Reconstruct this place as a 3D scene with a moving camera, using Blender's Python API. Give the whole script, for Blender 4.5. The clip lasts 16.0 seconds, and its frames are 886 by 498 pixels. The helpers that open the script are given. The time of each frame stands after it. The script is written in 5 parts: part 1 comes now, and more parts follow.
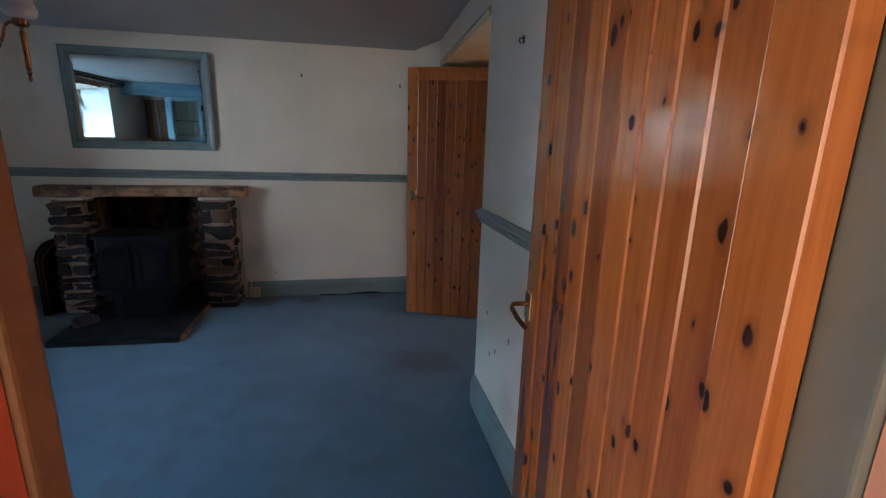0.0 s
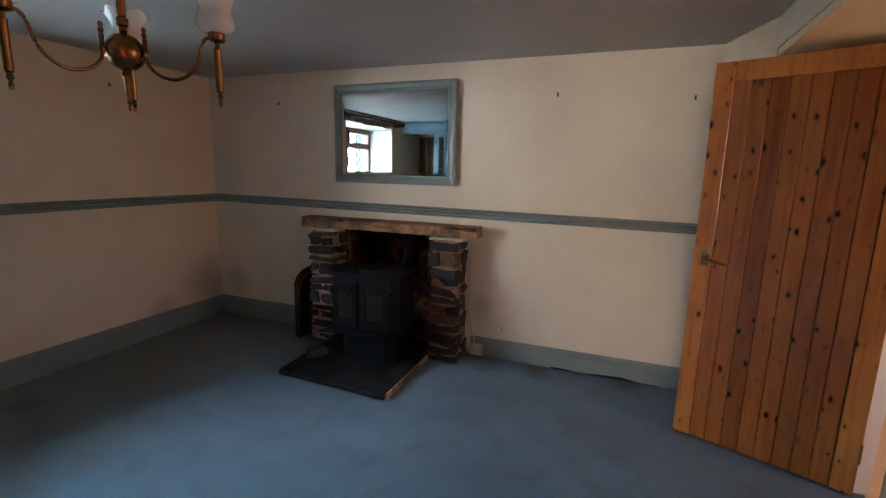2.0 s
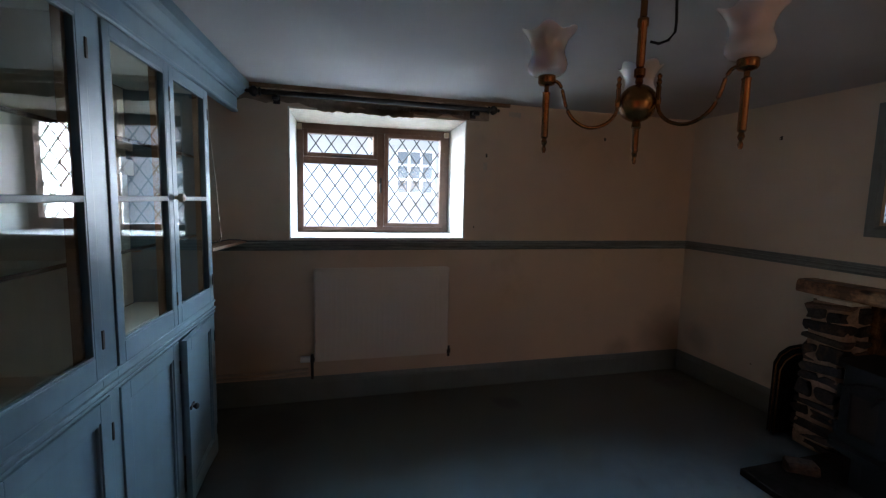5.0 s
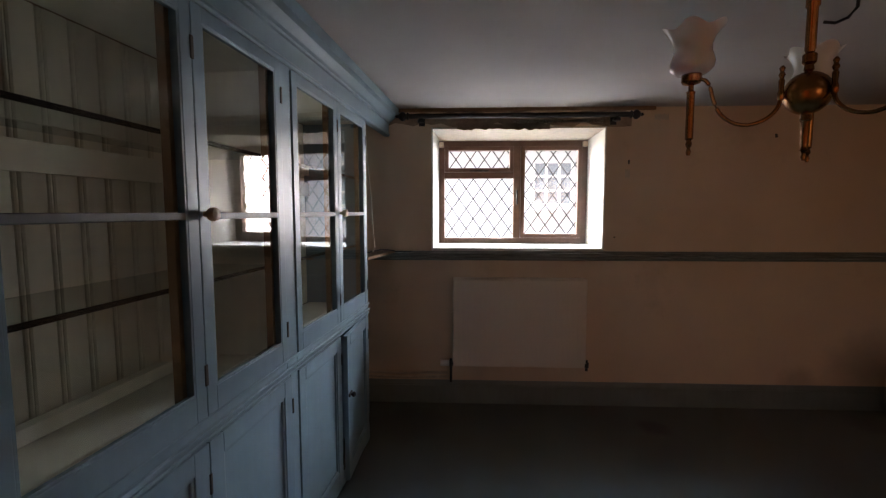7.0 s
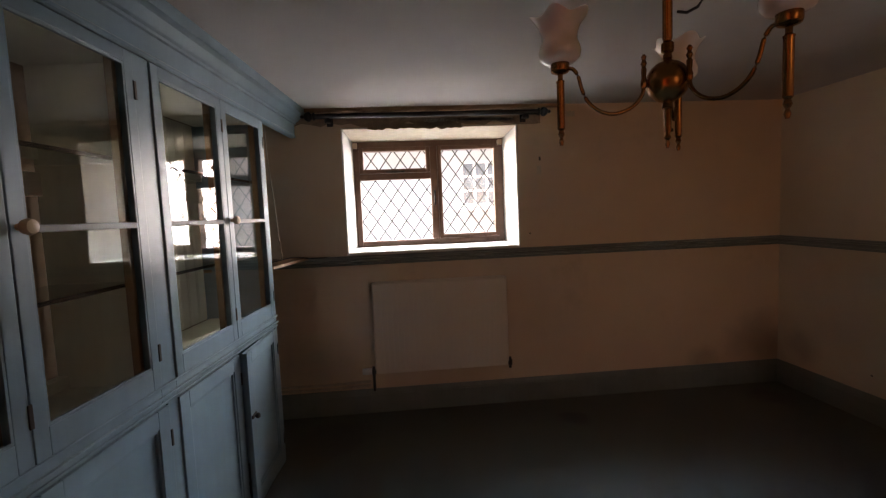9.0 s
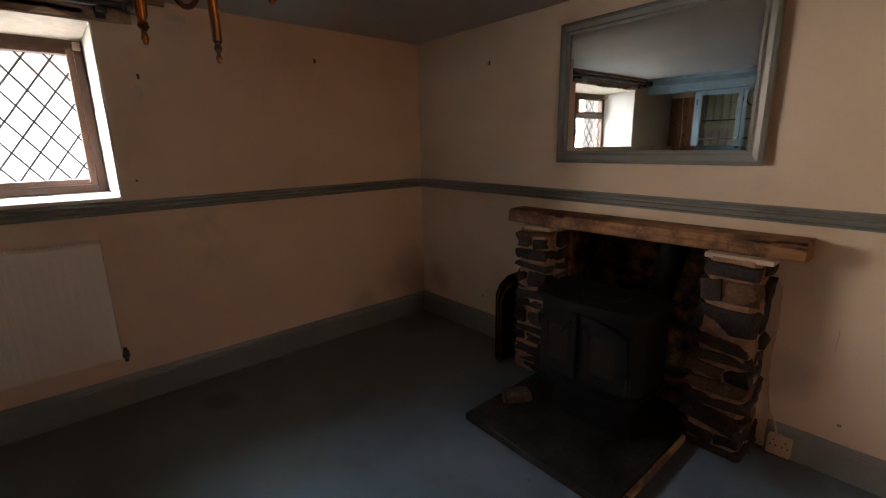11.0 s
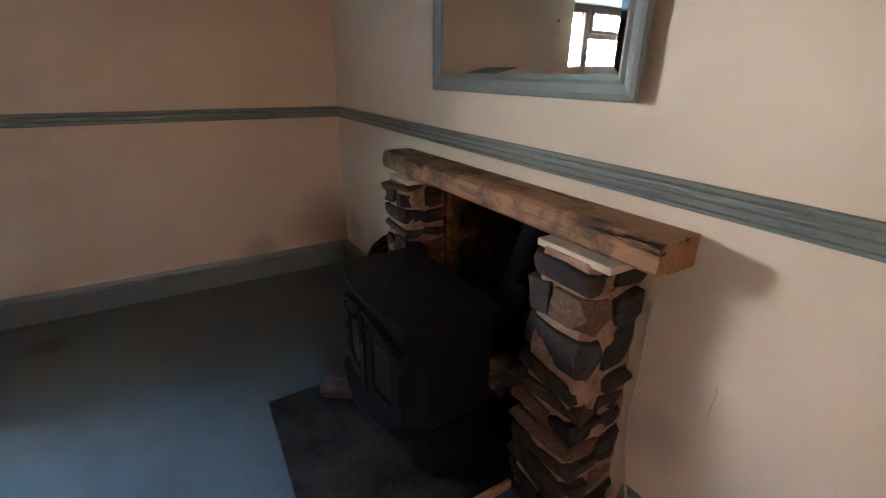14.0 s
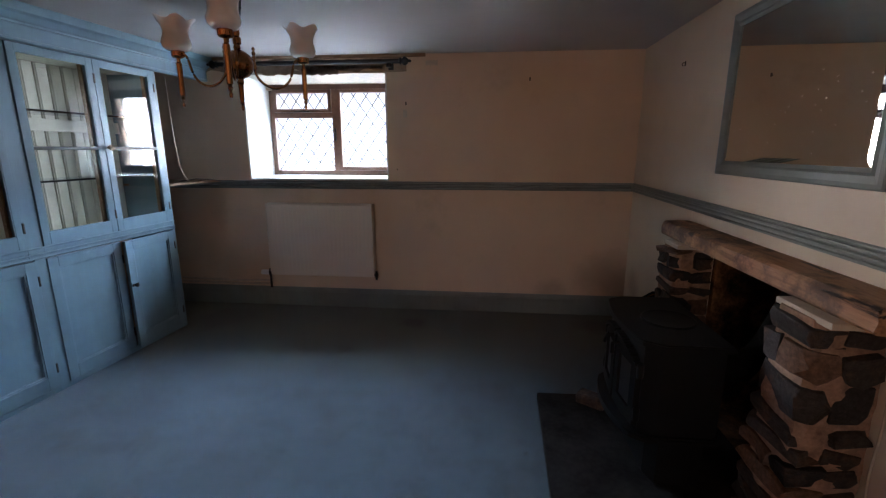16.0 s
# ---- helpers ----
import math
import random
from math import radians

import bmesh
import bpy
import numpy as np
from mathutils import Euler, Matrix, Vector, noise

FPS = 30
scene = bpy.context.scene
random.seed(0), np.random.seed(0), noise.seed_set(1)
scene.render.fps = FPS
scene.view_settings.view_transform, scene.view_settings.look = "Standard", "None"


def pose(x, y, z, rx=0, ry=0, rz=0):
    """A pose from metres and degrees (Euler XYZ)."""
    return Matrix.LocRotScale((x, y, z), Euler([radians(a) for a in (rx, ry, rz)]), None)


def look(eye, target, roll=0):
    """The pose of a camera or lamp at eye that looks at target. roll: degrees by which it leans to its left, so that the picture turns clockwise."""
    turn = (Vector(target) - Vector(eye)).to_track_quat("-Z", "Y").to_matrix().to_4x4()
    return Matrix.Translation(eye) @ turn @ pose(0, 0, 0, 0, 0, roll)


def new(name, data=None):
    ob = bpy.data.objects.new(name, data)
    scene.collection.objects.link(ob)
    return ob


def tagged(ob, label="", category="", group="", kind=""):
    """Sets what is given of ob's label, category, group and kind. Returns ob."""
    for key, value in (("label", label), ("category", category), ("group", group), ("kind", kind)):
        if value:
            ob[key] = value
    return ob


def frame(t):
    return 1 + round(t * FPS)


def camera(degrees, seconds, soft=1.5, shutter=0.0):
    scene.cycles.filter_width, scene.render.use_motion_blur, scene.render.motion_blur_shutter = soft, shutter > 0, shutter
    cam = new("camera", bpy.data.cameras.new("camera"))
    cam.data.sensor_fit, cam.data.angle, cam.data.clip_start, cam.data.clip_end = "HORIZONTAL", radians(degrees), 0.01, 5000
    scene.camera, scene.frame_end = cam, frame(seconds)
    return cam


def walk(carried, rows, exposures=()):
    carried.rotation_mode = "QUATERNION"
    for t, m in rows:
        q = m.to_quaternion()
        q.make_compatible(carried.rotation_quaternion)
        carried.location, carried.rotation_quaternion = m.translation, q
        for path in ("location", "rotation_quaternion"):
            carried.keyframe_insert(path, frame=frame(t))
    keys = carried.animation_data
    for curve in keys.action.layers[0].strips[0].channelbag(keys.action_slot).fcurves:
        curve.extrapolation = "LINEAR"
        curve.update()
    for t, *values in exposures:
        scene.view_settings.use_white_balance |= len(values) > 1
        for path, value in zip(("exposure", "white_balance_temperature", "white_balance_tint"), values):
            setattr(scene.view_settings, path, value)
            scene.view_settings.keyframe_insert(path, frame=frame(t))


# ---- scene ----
cam = camera(89.8, 16.0, soft=1.25)
PATH = [
    (0, (-0.102, -0.056, 1.432), (0.294, 1.848, 0.968), 1.5),
    (0.5, (-0.065, 0.201, 1.423), (0.167, 2.138, 0.98), 1.5),
    (1, (-0.078, 0.46, 1.424), (-0.061, 2.417, 1.013), 1.5),
    (1.5, (-0.088, 0.699, 1.429), (-0.387, 2.639, 1.045), 1.2),
    (2, (-0.101, 0.878, 1.436), (-0.79, 2.724, 1.086), 1.3),
    (2.5, (-0.222, 1.006, 1.454), (-1.264, 2.683, 1.14), 1.5),
    (3, (-0.335, 1.038, 1.467), (-1.687, 2.484, 1.187), 1.5),
    (3.5, (-0.375, 1.047, 1.469), (-1.956, 2.247, 1.221), 1.5),
    (4, (-0.386, 1.036, 1.471), (-2.124, 1.999, 1.239), 1.4),
    (4.5, (-0.38, 1.016, 1.464), (-2.231, 1.742, 1.246), 1.4),
    (5, (-0.374, 0.988, 1.47), (-2.294, 1.507, 1.254), 1.4),
    (7.3, (-0.293, 0.99, 1.46), (-2.281, 0.84, 1.307), -0.4),
    (7.5, (-0.286, 1.009, 1.458), (-2.273, 0.829, 1.315), -0.7),
    (8, (-0.272, 1.05, 1.448), (-2.259, 0.866, 1.329), -1.4),
    (8.5, (-0.303, 1.096, 1.45), (-2.297, 1.022, 1.328), -1.9),
    (9, (-0.382, 1.174, 1.445), (-2.369, 1.343, 1.287), -2.4),
    (9.5, (-0.508, 1.301, 1.447), (-2.434, 1.802, 1.246), -2.4),
    (10, (-0.634, 1.441, 1.466), (-2.428, 2.284, 1.202), -2.3),
    (10.2, (-0.665, 1.493, 1.468), (-2.395, 2.454, 1.181), -2.1),
    (12.3, (-0.572, 2.403, 1.353), (-1.77, 3.866, 0.703), 0.8),
    (12.5, (-0.559, 2.536, 1.369), (-1.767, 3.966, 0.664), 0.7),
    (13, (-0.568, 2.758, 1.376), (-1.817, 4.122, 0.614), 0.9),
    (13.5, (-0.531, 2.939, 1.366), (-1.928, 4.14, 0.588), 1.0),
    (14, (-0.448, 3.028, 1.38), (-2.034, 4.004, 0.651), 0.7),
    (14.5, (-0.275, 2.978, 1.392), (-2.008, 3.735, 0.741), 0.4),
    (15, (-0.068, 2.902, 1.429), (-1.93, 3.354, 0.857), -0.1),
    (15.5, (0.113, 2.881, 1.441), (-1.819, 2.997, 0.939), -0.3),
    (16, (0.25, 2.884, 1.443), (-1.692, 2.693, 1.006), -0.0),
]
walk(cam, [(t, look(eye, target, roll)) for t, eye, target, roll in PATH],
     [(0, 3.05, 4950, 1), (0.5, 3.5, 5000, 0), (1, 3.7, 5050, 1), (1.5, 3.7, 5600, 7), (2, 3.75, 6000, 8), (2.5, 3.85, 6300, 11), (3.5, 3.05, 6500, 13), (4.5, 2.45, 6300, 12), (5, 2.5, 6300, 13), (7.3, 2.65, 8400, 27), (9, 2.6, 9000, 28), (10.2, 2.3, 9000, 28),
      (12.3, 4.15, 6600, 14), (13.5, 4.15, 6300, 12), (14.5, 4.05, 6100, 11), (15, 3.85, 6000, 10), (16, 3.25, 6300, 19)])

# ---- world, sun and sky ----
world = bpy.data.worlds.new("World")
scene.world = world
world.use_nodes = True
wn = world.node_tree
sky = wn.nodes.new("ShaderNodeTexSky")
sky.sky_type, sky.sun_disc = "NISHITA", False
SUN_UP, SUN_AZ = 40.0, -96.0      # degrees above the horizon, and from +x towards +y
sky.sun_elevation, sky.sun_rotation = radians(SUN_UP), radians(90 - SUN_AZ)
wn.links.new(sky.outputs["Color"], wn.nodes["Background"].inputs["Color"])
wn.nodes["Background"].inputs["Strength"].default_value = 0.05
sun_data = bpy.data.lights.new("sun", "SUN")
sun_data.energy, sun_data.angle, sun_data.color = 5.0, radians(0.5), (1.0, 0.95, 0.88)
sun_ob = new("sun", sun_data)
sun_ob.matrix_world = look((math.cos(radians(SUN_AZ)) * 20, math.sin(radians(SUN_AZ)) * 20, 20 * math.tan(radians(SUN_UP))), (0, 0, 0))
# lamp added as the sky over the street, let in by the only window
strip = bpy.data.lights.new("sky_strip_lamp", "AREA")
strip.shape, strip.size, strip.size_y = "RECTANGLE", 10.8, 2.6
strip.energy, strip.color = 1180.0, (0.62, 0.81, 1.0)
new("sky_strip_lamp", strip).matrix_world = look((-7.1, 0.4, 4.15), (-3.6, 1.2, 1.5))
# unseen fill lamps added on the street front, south and north of the window
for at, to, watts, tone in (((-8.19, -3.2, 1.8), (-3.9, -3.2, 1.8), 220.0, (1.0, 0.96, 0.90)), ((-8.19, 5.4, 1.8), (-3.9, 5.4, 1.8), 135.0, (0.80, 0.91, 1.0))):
    low = bpy.data.lights.new("street_fill_lamp", "AREA")
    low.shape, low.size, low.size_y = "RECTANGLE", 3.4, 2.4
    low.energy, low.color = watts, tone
    new("street_fill_lamp", low).matrix_world = look(at, to)
# unseen warm fill lamps added in the hall, at its front and its side
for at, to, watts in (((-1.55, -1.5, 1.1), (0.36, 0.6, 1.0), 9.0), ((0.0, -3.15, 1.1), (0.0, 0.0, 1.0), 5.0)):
    lamp = bpy.data.lights.new("hall_fill_lamp", "AREA")
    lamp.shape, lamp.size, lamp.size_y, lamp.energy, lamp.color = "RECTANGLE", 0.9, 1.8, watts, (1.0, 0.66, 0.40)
    new("hall_fill_lamp", lamp).matrix_world = look(at, to)
# unseen warm fill lamp added in the next room, behind the second door
lamp = bpy.data.lights.new("next_room_fill_lamp", "AREA")
lamp.shape, lamp.size, lamp.size_y, lamp.energy, lamp.color = "RECTANGLE", 1.2, 1.1, 2.0, (1.0, 0.60, 0.34)
new("next_room_fill_lamp", lamp).matrix_world = look((2.72, 2.6, 1.4), (0.0, 2.7, 1.2))

# ---- materials ----
def mat(name, rough=0.6, metal=0.0, spec=0.5):
    m = bpy.data.materials.new(name)
    m.use_nodes = True
    b = m.node_tree.nodes["Principled BSDF"]
    b.inputs["Roughness"].default_value = rough
    b.inputs["Metallic"].default_value = metal
    b.inputs["Specular IOR Level"].default_value = spec
    return m, m.node_tree, b


def node(nt, kind, **values):
    n = nt.nodes.new(kind)
    for key, value in values.items():
        n.inputs[key].default_value = value
    return n


def coords(nt, scale=(1, 1, 1), shift=False, space="Object"):
    tc = nt.nodes.new("ShaderNodeTexCoord")
    mp = nt.nodes.new("ShaderNodeMapping")
    mp.inputs["Scale"].default_value = scale
    nt.links.new(tc.outputs[space], mp.inputs["Vector"])
    if shift:
        oi = nt.nodes.new("ShaderNodeObjectInfo")
        mul = nt.nodes.new("ShaderNodeVectorMath")
        mul.operation = "SCALE"
        mul.inputs[0].default_value = (11.37, 7.7, 23.9)
        nt.links.new(oi.outputs["Random"], mul.inputs["Scale"])
        nt.links.new(mul.outputs["Vector"], mp.inputs["Location"])
    return mp.outputs["Vector"]


def tex_noise(nt, vec, scale, detail=4.0, rough=0.55):
    n = node(nt, "ShaderNodeTexNoise", Scale=scale, Detail=detail, Roughness=rough)
    nt.links.new(vec, n.inputs["Vector"])
    return n.outputs["Fac"]


def ramp(nt, fac, stops):
    r = nt.nodes.new("ShaderNodeValToRGB")
    els = r.color_ramp.elements
    while len(els) < len(stops):
        els.new(0.5)
    for e, (p, c) in zip(els, stops):
        e.position, e.color = p, (*c, 1) if len(c) == 3 else c
    nt.links.new(fac, r.inputs["Fac"])
    return r.outputs["Color"]


def mix(nt, fac, a, b, mode="MIX"):
    m = nt.nodes.new("ShaderNodeMix")
    m.data_type, m.blend_type = "RGBA", mode
    for sock, value in ((m.inputs[0], fac), (m.inputs[6], a), (m.inputs[7], b)):
        if isinstance(value, (int, float)):
            sock.default_value = value
        elif isinstance(value, tuple):
            sock.default_value = (*value, 1)
        else:
            nt.links.new(value, sock)
    return m.outputs[2]


def bump(nt, bsdf, height, strength, distance):
    b = node(nt, "ShaderNodeBump", Strength=strength, Distance=distance)
    nt.links.new(height, b.inputs["Height"])
    nt.links.new(b.outputs["Normal"], bsdf.inputs["Normal"])


def plain(name, colour, var=0.12, scale=8.0, rough=0.6, metal=0.0, fine=60.0, depth=0.001, spec=0.5):
    """Two-scale mottled surface."""
    m, nt, b = mat(name, rough, metal, spec)
    v = coords(nt)
    dark = tuple(c * (1 - var) for c in colour)
    lite = tuple(min(1, c * (1 + var)) for c in colour)
    c1 = ramp(nt, tex_noise(nt, v, scale), [(0.3, dark), (0.7, lite)])
    c2 = mix(nt, 0.25, c1, ramp(nt, tex_noise(nt, v, fine), [(0.35, dark), (0.65, lite)]))
    nt.links.new(c2, b.inputs["Base Color"])
    bump(nt, b, tex_noise(nt, v, fine), 0.4, depth)
    return m


def pine(name, base, dark, light, rough=0.32):
    """Varnished knotty pine; the grain runs along z, each board differs."""
    m, nt, b = mat(name, rough)
    v = coords(nt, (1, 1, 1), True)
    st = nt.nodes.new("ShaderNodeMapping")
    st.inputs["Scale"].default_value = (38, 38, 2.2)
    nt.links.new(v, st.inputs["Vector"])
    grain = tex_noise(nt, st.outputs["Vector"], 1.0, 5.0, 0.6)
    col = ramp(nt, grain, [(0.3, base), (0.55, light), (0.8, base)])
    oi = nt.nodes.new("ShaderNodeObjectInfo")
    tone = ramp(nt, oi.outputs["Random"], [(0.0, (0.55, 0.47, 0.40)), (0.5, (0.90, 0.90, 0.86)), (1.0, (1.22, 1.32, 1.25))])
    col = mix(nt, 1.0, col, tone, "MULTIPLY")
    kn = nt.nodes.new("ShaderNodeMapping")
    kn.inputs["Scale"].default_value = (22.0, 0.01, 12.5)
    nt.links.new(v, kn.inputs["Vector"])
    warp = nt.nodes.new("ShaderNodeTexNoise")
    warp.inputs["Scale"].default_value = 1.5
    nt.links.new(kn.outputs["Vector"], warp.inputs["Vector"])
    vm = nt.nodes.new("ShaderNodeVectorMath")
    vm.operation = "MULTIPLY_ADD"
    vm.inputs[1].default_value = (0.35, 0.0, 0.35)
    nt.links.new(warp.outputs["Color"], vm.inputs[0])
    nt.links.new(kn.outputs["Vector"], vm.inputs[2])
    vo = nt.nodes.new("ShaderNodeTexVoronoi")
    vo.inputs["Scale"].default_value = 1.0
    vo.inputs["Randomness"].default_value = 1.0
    nt.links.new(vm.outputs["Vector"], vo.inputs["Vector"])
    # only some cells carry a knot
    sep = nt.nodes.new("ShaderNodeSeparateColor")
    nt.links.new(vo.outputs["Color"], sep.inputs["Color"])
    thr = nt.nodes.new("ShaderNodeMath")
    thr.operation = "MULTIPLY_ADD"
    thr.inputs[1].default_value = 0.22
    thr.inputs[2].default_value = -0.038
    nt.links.new(sep.outputs["Red"], thr.inputs[0])
    sub = nt.nodes.new("ShaderNodeMath")
    sub.operation = "SUBTRACT"
    nt.links.new(vo.outputs["Distance"], sub.inputs[0])
    nt.links.new(thr.outputs["Value"], sub.inputs[1])
    knot = ramp(nt, sub.outputs["Value"], [(0.0, (1, 1, 1)), (0.025, (0.85, 0.85, 0.85)), (0.06, (0.32, 0.32, 0.32)), (0.24, (0, 0, 0))])
    col = mix(nt, knot, col, dark)
    nt.links.new(col, b.inputs["Base Color"])
    b.inputs["Coat Weight"].default_value = 0.6
    b.inputs["Coat Roughness"].default_value = 0.22
    bump(nt, b, grain, 0.25, 0.001)
    return m


def painted_wood(name, colour, worn, rough=0.38):
    m, nt, b = mat(name, rough)
    v = coords(nt)
    st = coords(nt, (30, 30, 3))
    brush = tex_noise(nt, st, 1.0, 4.0)
    blot = tex_noise(nt, v, 3.5)
    c = ramp(nt, blot, [(0.3, tuple(x * 0.82 for x in colour)), (0.7, tuple(x * 1.12 for x in colour))])
    c = mix(nt, 0.12, c, ramp(nt, brush, [(0.35, tuple(x * 0.75 for x in colour)), (0.65, tuple(x * 1.25 for x in colour))]))
    wear = ramp(nt, tex_noise(nt, v, 22.0, 6.0, 0.7), [(0.66, (0, 0, 0)), (0.74, (1, 1, 1))])
    wear = mix(nt, 1.0, wear, (0.45, 0.45, 0.45), "MULTIPLY")
    c = mix(nt, wear, c, worn)
    nt.links.new(c, b.inputs["Base Color"])
    bump(nt, b, brush, 0.25, 0.001)
    return m


def wall_paint(name, colour, stain, amount=0.5, marks=()):
    m, nt, b = mat(name, 0.75, 0, 0.3)
    v = coords(nt)
    c = ramp(nt, tex_noise(nt, v, 1.6, 5.0), [(0.3, tuple(x * 0.93 for x in colour)), (0.7, tuple(min(1, x * 1.04) for x in colour))])
    st = ramp(nt, tex_noise(nt, v, 2.7, 6.0, 0.65), [(0.6, (0, 0, 0)), (0.8, (amount, amount, amount))])
    c = mix(nt, st, c, stain)
    scuff = ramp(nt, tex_noise(nt, v, 31.0, 3.0), [(0.7, (0, 0, 0)), (0.78, (0.25, 0.25, 0.25))])
    c = mix(nt, scuff, c, stain)
    for (x, y, z, r, k) in marks:       # damp marks at fixed places
        d = nt.nodes.new("ShaderNodeVectorMath")
        d.operation = "DISTANCE"
        nz = node(nt, "ShaderNodeTexNoise", Scale=4.5, Detail=5.0)
        nt.links.new(v, nz.inputs["Vector"])
        w = nt.nodes.new("ShaderNodeVectorMath")
        w.operation = "MULTIPLY_ADD"
        w.inputs[1].default_value = (r, r, r)
        nt.links.new(nz.outputs["Color"], w.inputs[0])
        nt.links.new(v, w.inputs[2])
        nt.links.new(w.outputs["Vector"], d.inputs[0])
        d.inputs[1].default_value = (x + r / 2, y + r / 2, z + r / 2)
        q = node(nt, "ShaderNodeMath")
        q.operation = "DIVIDE"
        q.inputs[1].default_value = r
        nt.links.new(d.outputs["Value"], q.inputs[0])
        c = mix(nt, ramp(nt, q.outputs["Value"], [(0.3, (k, k, k)), (0.95, (0, 0, 0))]), c, tuple(x_ * 0.55 for x_ in stain))
    nt.links.new(c, b.inputs["Base Color"])
    h = mix(nt, 0.3, tex_noise(nt, v, 5.0, 3.0), tex_noise(nt, v, 90.0, 3.0))
    bump(nt, b, h, 0.22, 0.005)
    return m


def carpet_material():
    m, nt, b = mat("carpet", 0.95, 0, 0.1)
    v = coords(nt)
    base = ramp(nt, tex_noise(nt, v, 1.3, 5.0, 0.6), [(0.3, (0.030, 0.056, 0.076)), (0.7, (0.064, 0.112, 0.152))])
    pile = ramp(nt, tex_noise(nt, v, 190.0, 2.0), [(0.3, (0.032, 0.060, 0.080)), (0.7, (0.072, 0.122, 0.165))])
    c = mix(nt, 0.4, base, pile)
    foot = ramp(nt, tex_noise(nt, v, 5.5, 6.0, 0.7), [(0.48, (0, 0, 0)), (0.70, (0.50, 0.50, 0.50))])
    c = mix(nt, foot, c, (0.028, 0.042, 0.040))
    spots = ramp(nt, tex_noise(nt, v, 17.0, 3.0, 0.6), [(0.66, (0, 0, 0)), (0.74, (0.6, 0.6, 0.6))])
    c = mix(nt, spots, c, (0.022, 0.026, 0.024))
    # edge dirt by the window wall, widened to paint its lack of sky light
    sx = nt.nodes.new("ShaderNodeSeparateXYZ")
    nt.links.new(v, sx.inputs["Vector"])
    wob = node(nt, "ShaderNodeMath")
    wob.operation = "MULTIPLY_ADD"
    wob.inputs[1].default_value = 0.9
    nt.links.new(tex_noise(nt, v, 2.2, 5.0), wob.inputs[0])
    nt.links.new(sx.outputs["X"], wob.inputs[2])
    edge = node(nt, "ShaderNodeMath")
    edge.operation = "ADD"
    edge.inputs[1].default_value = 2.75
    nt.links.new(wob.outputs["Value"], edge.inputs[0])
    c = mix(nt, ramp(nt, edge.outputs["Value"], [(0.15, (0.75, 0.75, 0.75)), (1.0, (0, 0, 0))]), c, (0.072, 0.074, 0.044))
    # a few larger stains with places of their own
    for (x, y, r, k) in ((0.34, 2.65, 0.27, 0.75), (-3.27, 2.28, 0.13, 0.8), (-0.5, 3.97, 0.13, 0.85), (-3.25, 0.65, 0.3, 0.5), (0.1, 4.02, 0.12, 0.6), (-3.35, 3.8, 0.2, 0.6), (-0.9, 3.95, 0.16, 0.7)):
        d = nt.nodes.new("ShaderNodeVectorMath")
        d.operation = "DISTANCE"
        w = nt.nodes.new("ShaderNodeVectorMath")
        w.operation = "MULTIPLY_ADD"
        w.inputs[1].default_value = (r * 0.9, r * 0.9, 0)
        n = node(nt, "ShaderNodeTexNoise", Scale=6.0, Detail=4.0)
        nt.links.new(v, n.inputs["Vector"])
        nt.links.new(n.outputs["Color"], w.inputs[0])
        nt.links.new(v, w.inputs[2])
        nt.links.new(w.outputs["Vector"], d.inputs[0])
        d.inputs[1].default_value = (x + r * 0.45, y + r * 0.45, 0)
        q = node(nt, "ShaderNodeMath")
        q.operation = "DIVIDE"
        q.inputs[1].default_value = r
        nt.links.new(d.outputs["Value"], q.inputs[0])
        f = ramp(nt, q.outputs["Value"], [(0.5, (k, k, k)), (1.0, (0, 0, 0))])
        c = mix(nt, f, c, (0.020, 0.021, 0.019))
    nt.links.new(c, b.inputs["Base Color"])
    b.inputs["Sheen Weight"].default_value = 0.25
    bump(nt, b, tex_noise(nt, v, 260.0, 2.0), 0.7, 0.004)
    return m


def stone_material():
    """Dark quarried stone with rusty faces and smears of old lime mortar."""
    m, nt, b = mat("field_stone", 0.75, 0, 0.3)
    v = coords(nt, (1, 1, 1), True)
    oi = nt.nodes.new("ShaderNodeObjectInfo")
    tone = ramp(nt, oi.outputs["Random"], [(0.0, (0.018, 0.017, 0.017)), (0.3, (0.042, 0.034, 0.030)), (0.5, (0.022, 0.021, 0.022)), (0.68, (0.055, 0.042, 0.035)), (0.86, (0.12, 0.068, 0.042)), (1.0, (0.17, 0.10, 0.062))])
    c = mix(nt, ramp(nt, tex_noise(nt, v, 11.0, 5.0, 0.6), [(0.52, (0, 0, 0)), (0.76, (0.6, 0.6, 0.6))]), tone, (0.16, 0.078, 0.038))
    c = mix(nt, ramp(nt, tex_noise(nt, v, 48.0, 6.0, 0.7), [(0.60, (0, 0, 0)), (0.78, (0.35, 0.35, 0.35))]), c, (0.22, 0.15, 0.105))
    c = mix(nt, 1.0, c, ramp(nt, tex_noise(nt, v, 60.0, 4.0), [(0.3, (0.55, 0.55, 0.55)), (0.7, (1.25, 1.25, 1.25))]), "MULTIPLY")
    nt.links.new(c, b.inputs["Base Color"])
    bump(nt, b, tex_noise(nt, v, 22.0, 5.0, 0.65), 0.9, 0.010)
    return m


def soot_material():
    m, nt, b = mat("sooty_brick", 0.95, 0, 0.15)
    v = coords(nt)
    c = ramp(nt, tex_noise(nt, v, 7.0, 6.0, 0.65), [(0.42, (0.012, 0.009, 0.008)), (0.52, (0.08, 0.040, 0.020)), (0.66, (0.27, 0.125, 0.055))])
    nt.links.new(c, b.inputs["Base Color"])
    bump(nt, b, tex_noise(nt, v, 30.0, 5.0), 0.7, 0.008)
    return m


